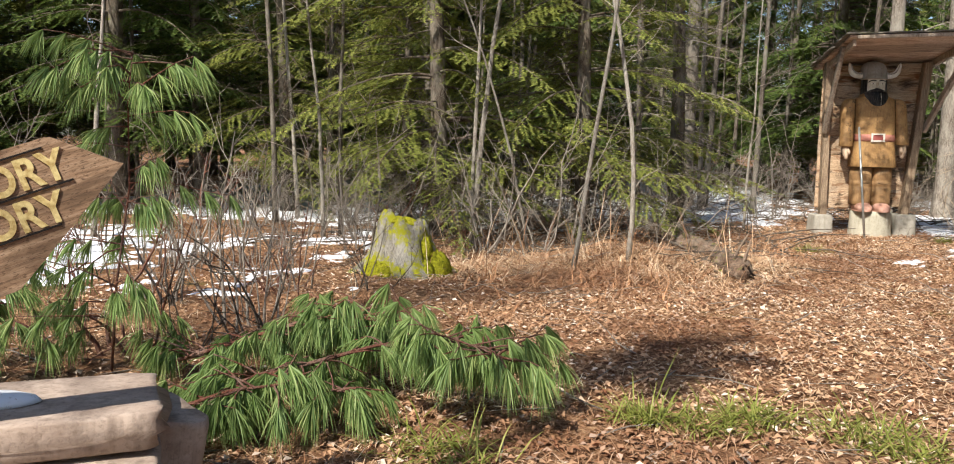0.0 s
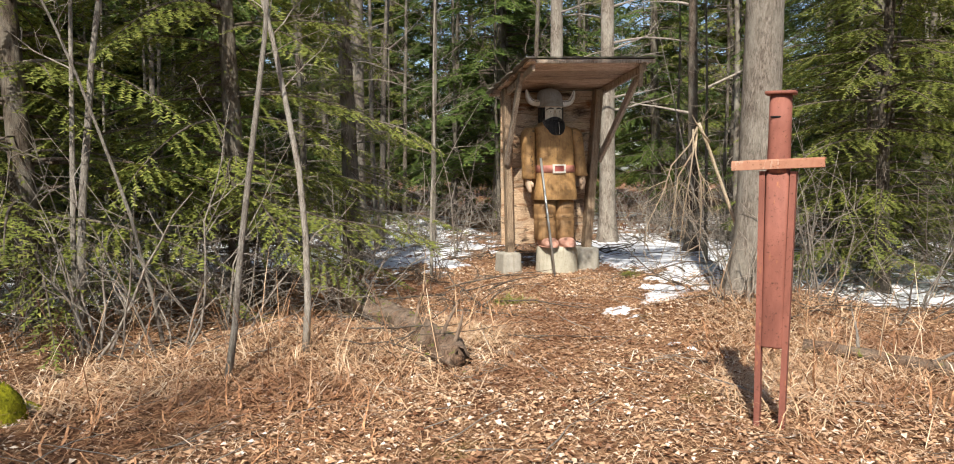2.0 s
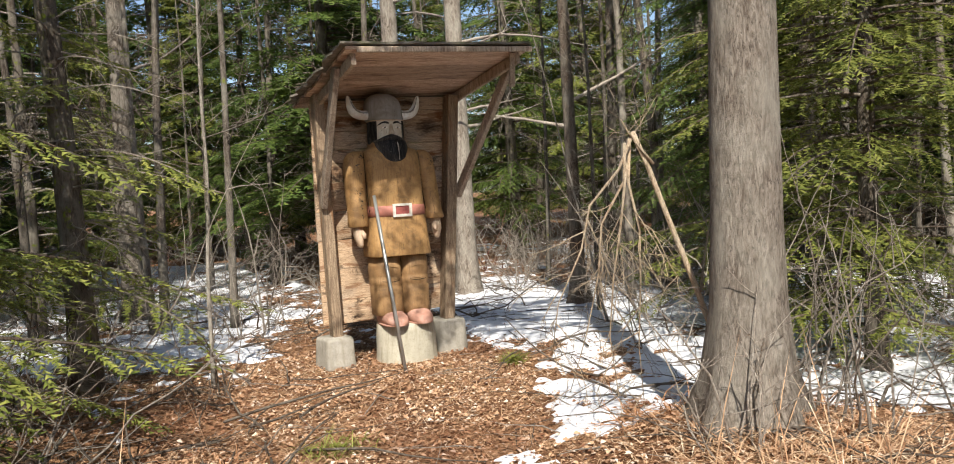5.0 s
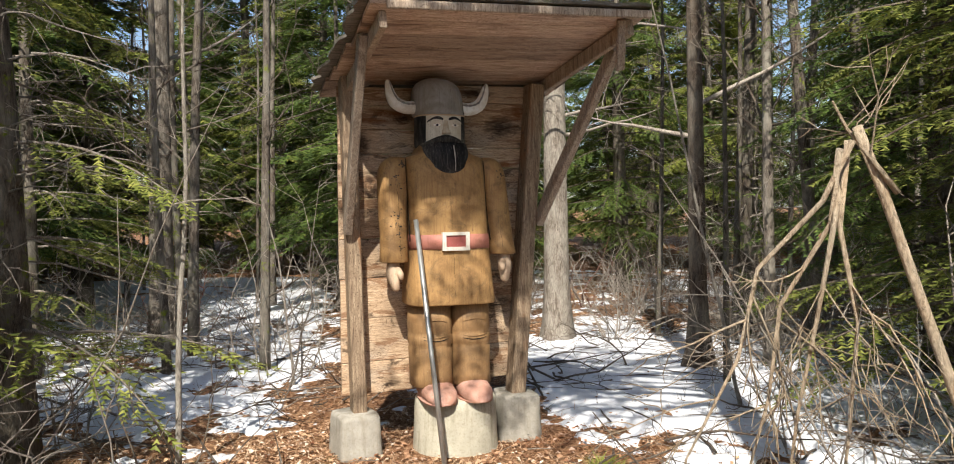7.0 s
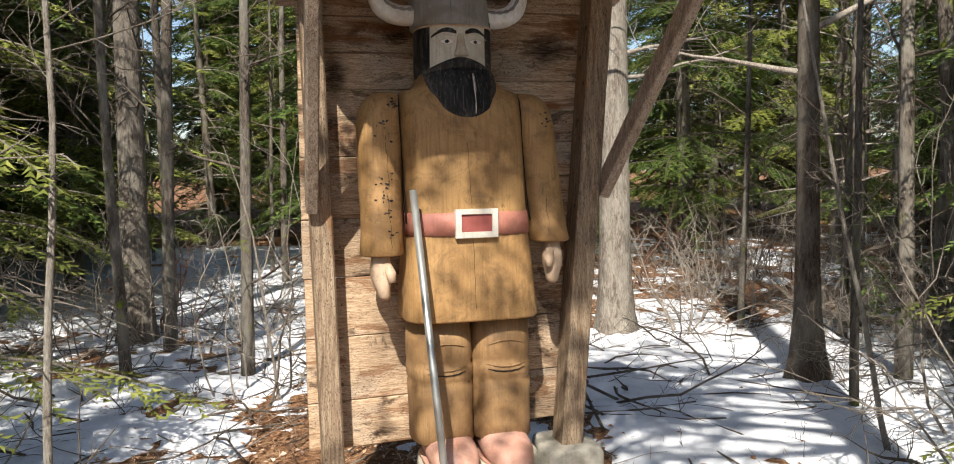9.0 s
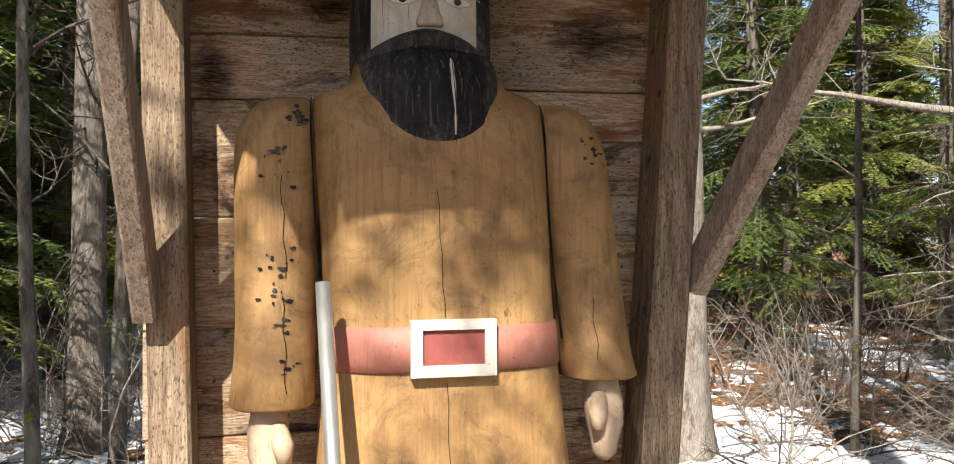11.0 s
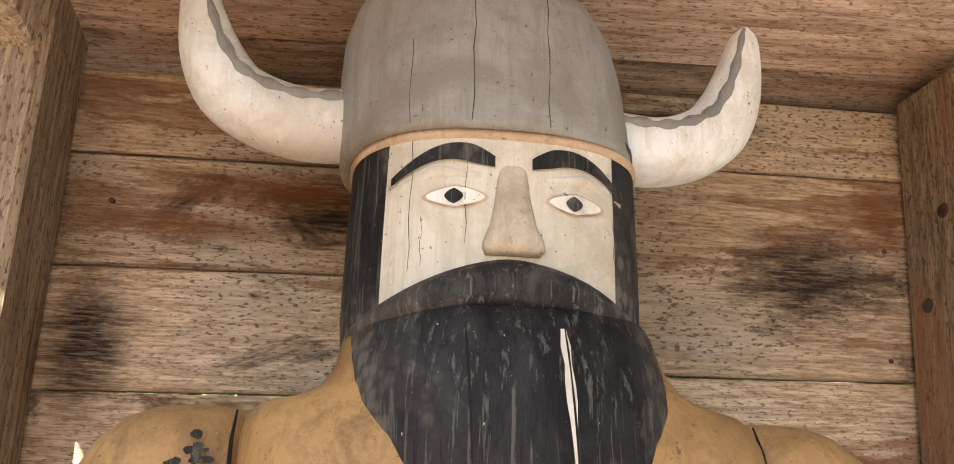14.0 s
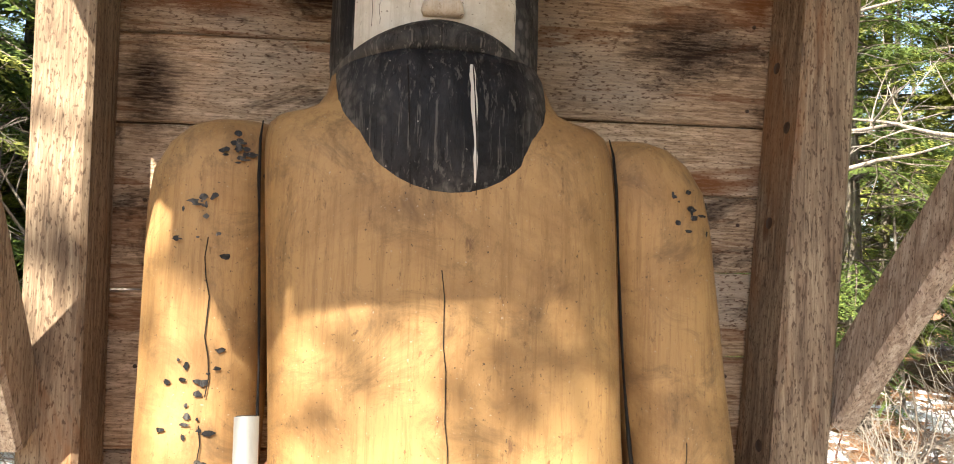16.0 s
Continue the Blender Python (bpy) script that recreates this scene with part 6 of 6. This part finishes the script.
def straw(count, seed, lo, hi, width, pick, name, label, mat, up=0.12):
    g = np.random.default_rng(seed)
    p = scatter(count, seed, pick)
    n = len(p)
    L = g.uniform(lo, hi, n)
    az = g.uniform(0, 2 * np.pi, n)
    rise = np.abs(g.normal(0, up, n))
    d = np.stack([np.cos(az), np.sin(az), rise], 1)
    s = np.stack([-np.sin(az), np.cos(az), np.zeros(n)], 1) * width
    bow = (L * 0.12)[:, None] * np.array([0, 0, 1])
    b = p + np.array([0, 0, 0.006])
    m = b + d * (L * 0.5)[:, None] + bow
    e = b + d * L[:, None]
    v = np.stack([b - s, b + s, m + s, m - s, e], 1).reshape(-1, 3)
    sh = Shape()
    sh.v = [tuple(q) for q in v.tolist()]
    sh.f = [t for i in range(n) for t in ((5 * i, 5 * i + 1, 5 * i + 2, 5 * i + 3), (5 * i + 3, 5 * i + 2, 5 * i + 4))]
    sh.m = [0] * len(sh.f)
    thing(name, label, "litter", sh=sh, mats=mat, kind="stuff", smooth=False)


straw(75000, 2, 0.03, 0.17, 0.0016, pick_path, "dry_straw", "dry brown needles and flattened grass on the litter", M["straw"], 0.18)


def pick_tangle(rnd):
    spots = ((-2.6, -5.2, 0.9), (-3.3, -5.0, 0.7), (1.0, -4.4, 0.6), (0.1, -6.2, 0.8), (-4.4, -5.6, 0.8), (0.9, -5.2, 0.9), (1.8, -6.0, 0.9), (-1.7, -4.2, 0.5))
    x0, y0, r = rnd.choice(spots)
    x, y = rnd.gauss(x0, r * 0.6), rnd.gauss(y0, r * 0.6)
    return x, y, 1.0 if off_path(x, y) > 0.75 else 0.1


straw(12000, 3, 0.1, 0.32, 0.0035, pick_tangle, "dead_grass", "tangled tan dead grass and fern stalks", M["straw"], 0.2)
straw(420, 5, 0.2, 0.45, 0.0028, pick_tangle, "dead_stalks", "upright dead grass stalks and fern stems", M["straw"], 1.2)


def pick_green(rnd):
    spots = ((-2.25, -9.64, 0.16), (-2.04, -9.48, 0.14), (-1.55, -9.54, 0.22), (-1.41, -9.68, 0.22), (-3.28, -10.37, 0.22), (-2.53, -9.66, 0.1), (-1.09, -2.41, 0.2), (0.85, -0.6, 0.08))
    x0, y0, r = rnd.choice(spots)
    return rnd.gauss(x0, r * 0.6), rnd.gauss(y0, r * 0.5), 1.0


straw(1500, 4, 0.06, 0.2, 0.0035, pick_green, "green_grass", "low tufts of yellow-green grass in the litter", M["grass"], 0.45)


def sticks(count, seed):
    rnd = random.Random(seed)
    sh = Shape()
    for _ in range(count):
        x, y, keep = pick_path(rnd)
        if near_things(x, y):
            continue
        az = rnd.uniform(0, 6.283)
        z = ground_z(x, y) + 0.012
        q = wander(rnd, (x, y, z), (math.cos(az), math.sin(az), rnd.uniform(0, 0.25)), rnd.uniform(0.15, 0.7), 4, 0.12, -0.03)
        for v in q:
            v.z = max(v.z, z - 0.005)
        r = rnd.uniform(0.002, 0.006)
        tube(sh, q, [r, r, r * 0.8, r * 0.6, r * 0.3], 4, cap=False)
    thing("fallen_twigs", "thin dead twigs lying on the litter", "litter", sh=sh, mats=M["twig"], kind="stuff")


sticks(1300, 6)


def wood_litter(count, seed):
    """Dead sticks and bark strips lying on the snow and between the stems."""
    rnd = random.Random(seed)
    sh = Shape()
    while count:
        x, y = rnd.uniform(-8, 7), rnd.uniform(-5, 7)
        if off_path(x, y) < 1.0 or math.hypot(x, y - 0.2) < 1.1:
            continue
        count -= 1
        az = rnd.uniform(0, 6.283)
        z = ground_z(x, y) + 0.035
        q = wander(rnd, (x, y, z), (math.cos(az), math.sin(az), rnd.uniform(-0.02, 0.3)), rnd.uniform(0.3, 1.4), 5, 0.14, -0.03)
        for v in q:
            v.z = max(v.z, ground_z(v.x, v.y) + 0.03)
        r = rnd.uniform(0.003, 0.012)
        tube(sh, q, [r, r, r * 0.9, r * 0.7, r * 0.5, r * 0.3], 5, cap=False)
        if rnd.random() < 0.6:
            twigs(sh, rnd, q, r * 0.5, 1, 0.3, 4)
    thing("dead_sticks", "dark dead sticks strewn over snow and litter", "litter", sh=sh, mats=M["twig_dark"], kind="stuff")


wood_litter(900, 66)


def side_log():
    """A half-sunk grey branch lying in the grass beyond the sword."""
    rnd = random.Random(88)
    sh = Shape()
    q = [Vector((0.75, -5.35, 0)), Vector((1.05, -5.6, 0)), Vector((1.35, -5.95, 0)), Vector((1.75, -6.25, 0)), Vector((2.2, -6.4, 0))]
    q = smooth_path([(v.x, v.y, ground_z(v.x, v.y) + 0.05) for v in q], 4)
    tube(sh, q, [0.06 * (1 - 0.4 * i / len(q)) for i in range(len(q))], 12, wobble=0.35, rnd=rnd)
    top = plant("fallen_branch", "half-sunk grey-brown fallen branch in dead grass", "branch", Matrix(), [("wood", sh, M["bark_log"])])
    for k, (dx, dy) in enumerate(((0.2, 0.3), (0.3, -0.2), (-0.2, 0.3))):
        m = Shape()
        w = wander(rnd, q[4 + 4 * k], (dx, dy, 0.35), 0.55, 5, 0.12)
        tube(m, w, [0.016, 0.013, 0.01, 0.008, 0.005, 0.003], 6)
        part("side_branch", m, M["twig"], top)


side_log()


# broken bark and rotten wood fallen beside the log
def bark_chips():
    rnd = random.Random(44)
    sh = Shape()
    for _ in range(160):
        f = rnd.random()
        x, y = -1.98 - 0.97 * f + rnd.gauss(0, 0.2), -5.35 + 3.15 * f + rnd.gauss(0, 0.15)
        z = ground_z(x, y) + 0.012
        a, b, az = rnd.uniform(0.03, 0.1), rnd.uniform(0.015, 0.04), rnd.uniform(0, 6.283)
        m = pose(x, y, z, rnd.gauss(0, 14), rnd.gauss(0, 14), math.degrees(az))
        lo = [m @ Vector(p) for p in ((-a, -b, 0), (a * rnd.uniform(.7, 1), -b * .6, 0), (a, b, 0), (-a * .8, b * .7, 0))]
        hi = [m @ Vector(p) for p in ((-a, -b, .012), (a * rnd.uniform(.7, 1), -b * .6, .012), (a, b, .012), (-a * .8, b * .7, .012))]
        prism(sh, lo, hi)
    thing("bark_chips", "flakes of dark broken bark lying beside the log", "litter", sh=sh, mats=M["bark_log"], kind="stuff", smooth=False)


bark_chips()


# low mounds of brown fern and leaves that break up the clearing
def fern_heap(x, y, r, seed):
    rnd = random.Random(seed)
    sh = Shape()
    for _ in range(150):
        az, d = rnd.uniform(0, 6.283), rnd.random() ** 0.6 * r
        px, py = x + d * math.cos(az), y + d * math.sin(az)
        q = wander(rnd, (px, py, ground_z(px, py) + 0.01), (rnd.gauss(0, 1), rnd.gauss(0, 1), rnd.uniform(0.1, 0.8)), rnd.uniform(0.12, 0.34), 4, 0.25, -0.25)
        for v in q:
            v.z = max(v.z, ground_z(px, py) + 0.008)
        w = rnd.uniform(0.003, 0.009)
        for i in range(4):
            s = (q[i + 1] - q[i]).cross(Vector((0, 0, 1))).normalized() * w * (1 - 0.2 * i)
            sh.add([q[i] - s, q[i] + s, q[i + 1] + s * 0.8, q[i + 1] - s * 0.8], [(0, 1, 2, 3)])
    thing("dead_fern", "collapsed heap of brown dead fern fronds", "fern", sh=sh, mats=M["fern"], kind="stuff", smooth=False)


nd = Nodes("dead_fern_brown", 0.9, spec=0.1)
M["fern"] = nd.done(nd.vary(nd.ramp(nd.noise(nd.coords(), 22, 5), (0.35, (0.16, 0.07, 0.035)), (0.65, (0.46, 0.26, 0.14))), 0.3, True))
for i, (x, y, r) in enumerate(((-3.4, -6.3, 0.5), (-2.9, -6.9, 0.45), (-4.1, -7.2, 0.55), (-3.6, -8.0, 0.5), (-2.6, -5.9, 0.4), (-4.4, -6.2, 0.5), (-3.9, -8.8, 0.45), (0.2, -5.2, 0.4), (0.9, -5.6, 0.45), (0.4, -6.4, 0.4), (1.3, -4.7, 0.4), (-1.5, -3.3, 0.35), (-1.7, -2.6, 0.3), (0.75, -3.3, 0.25), (-0.2, -7.6, 0.35), (0.9, -7.0, 0.45), (-3.2, -4.5, 0.45), (-4.9, -8.0, 0.5))):
    fern_heap(x, y, r, 200 + i)
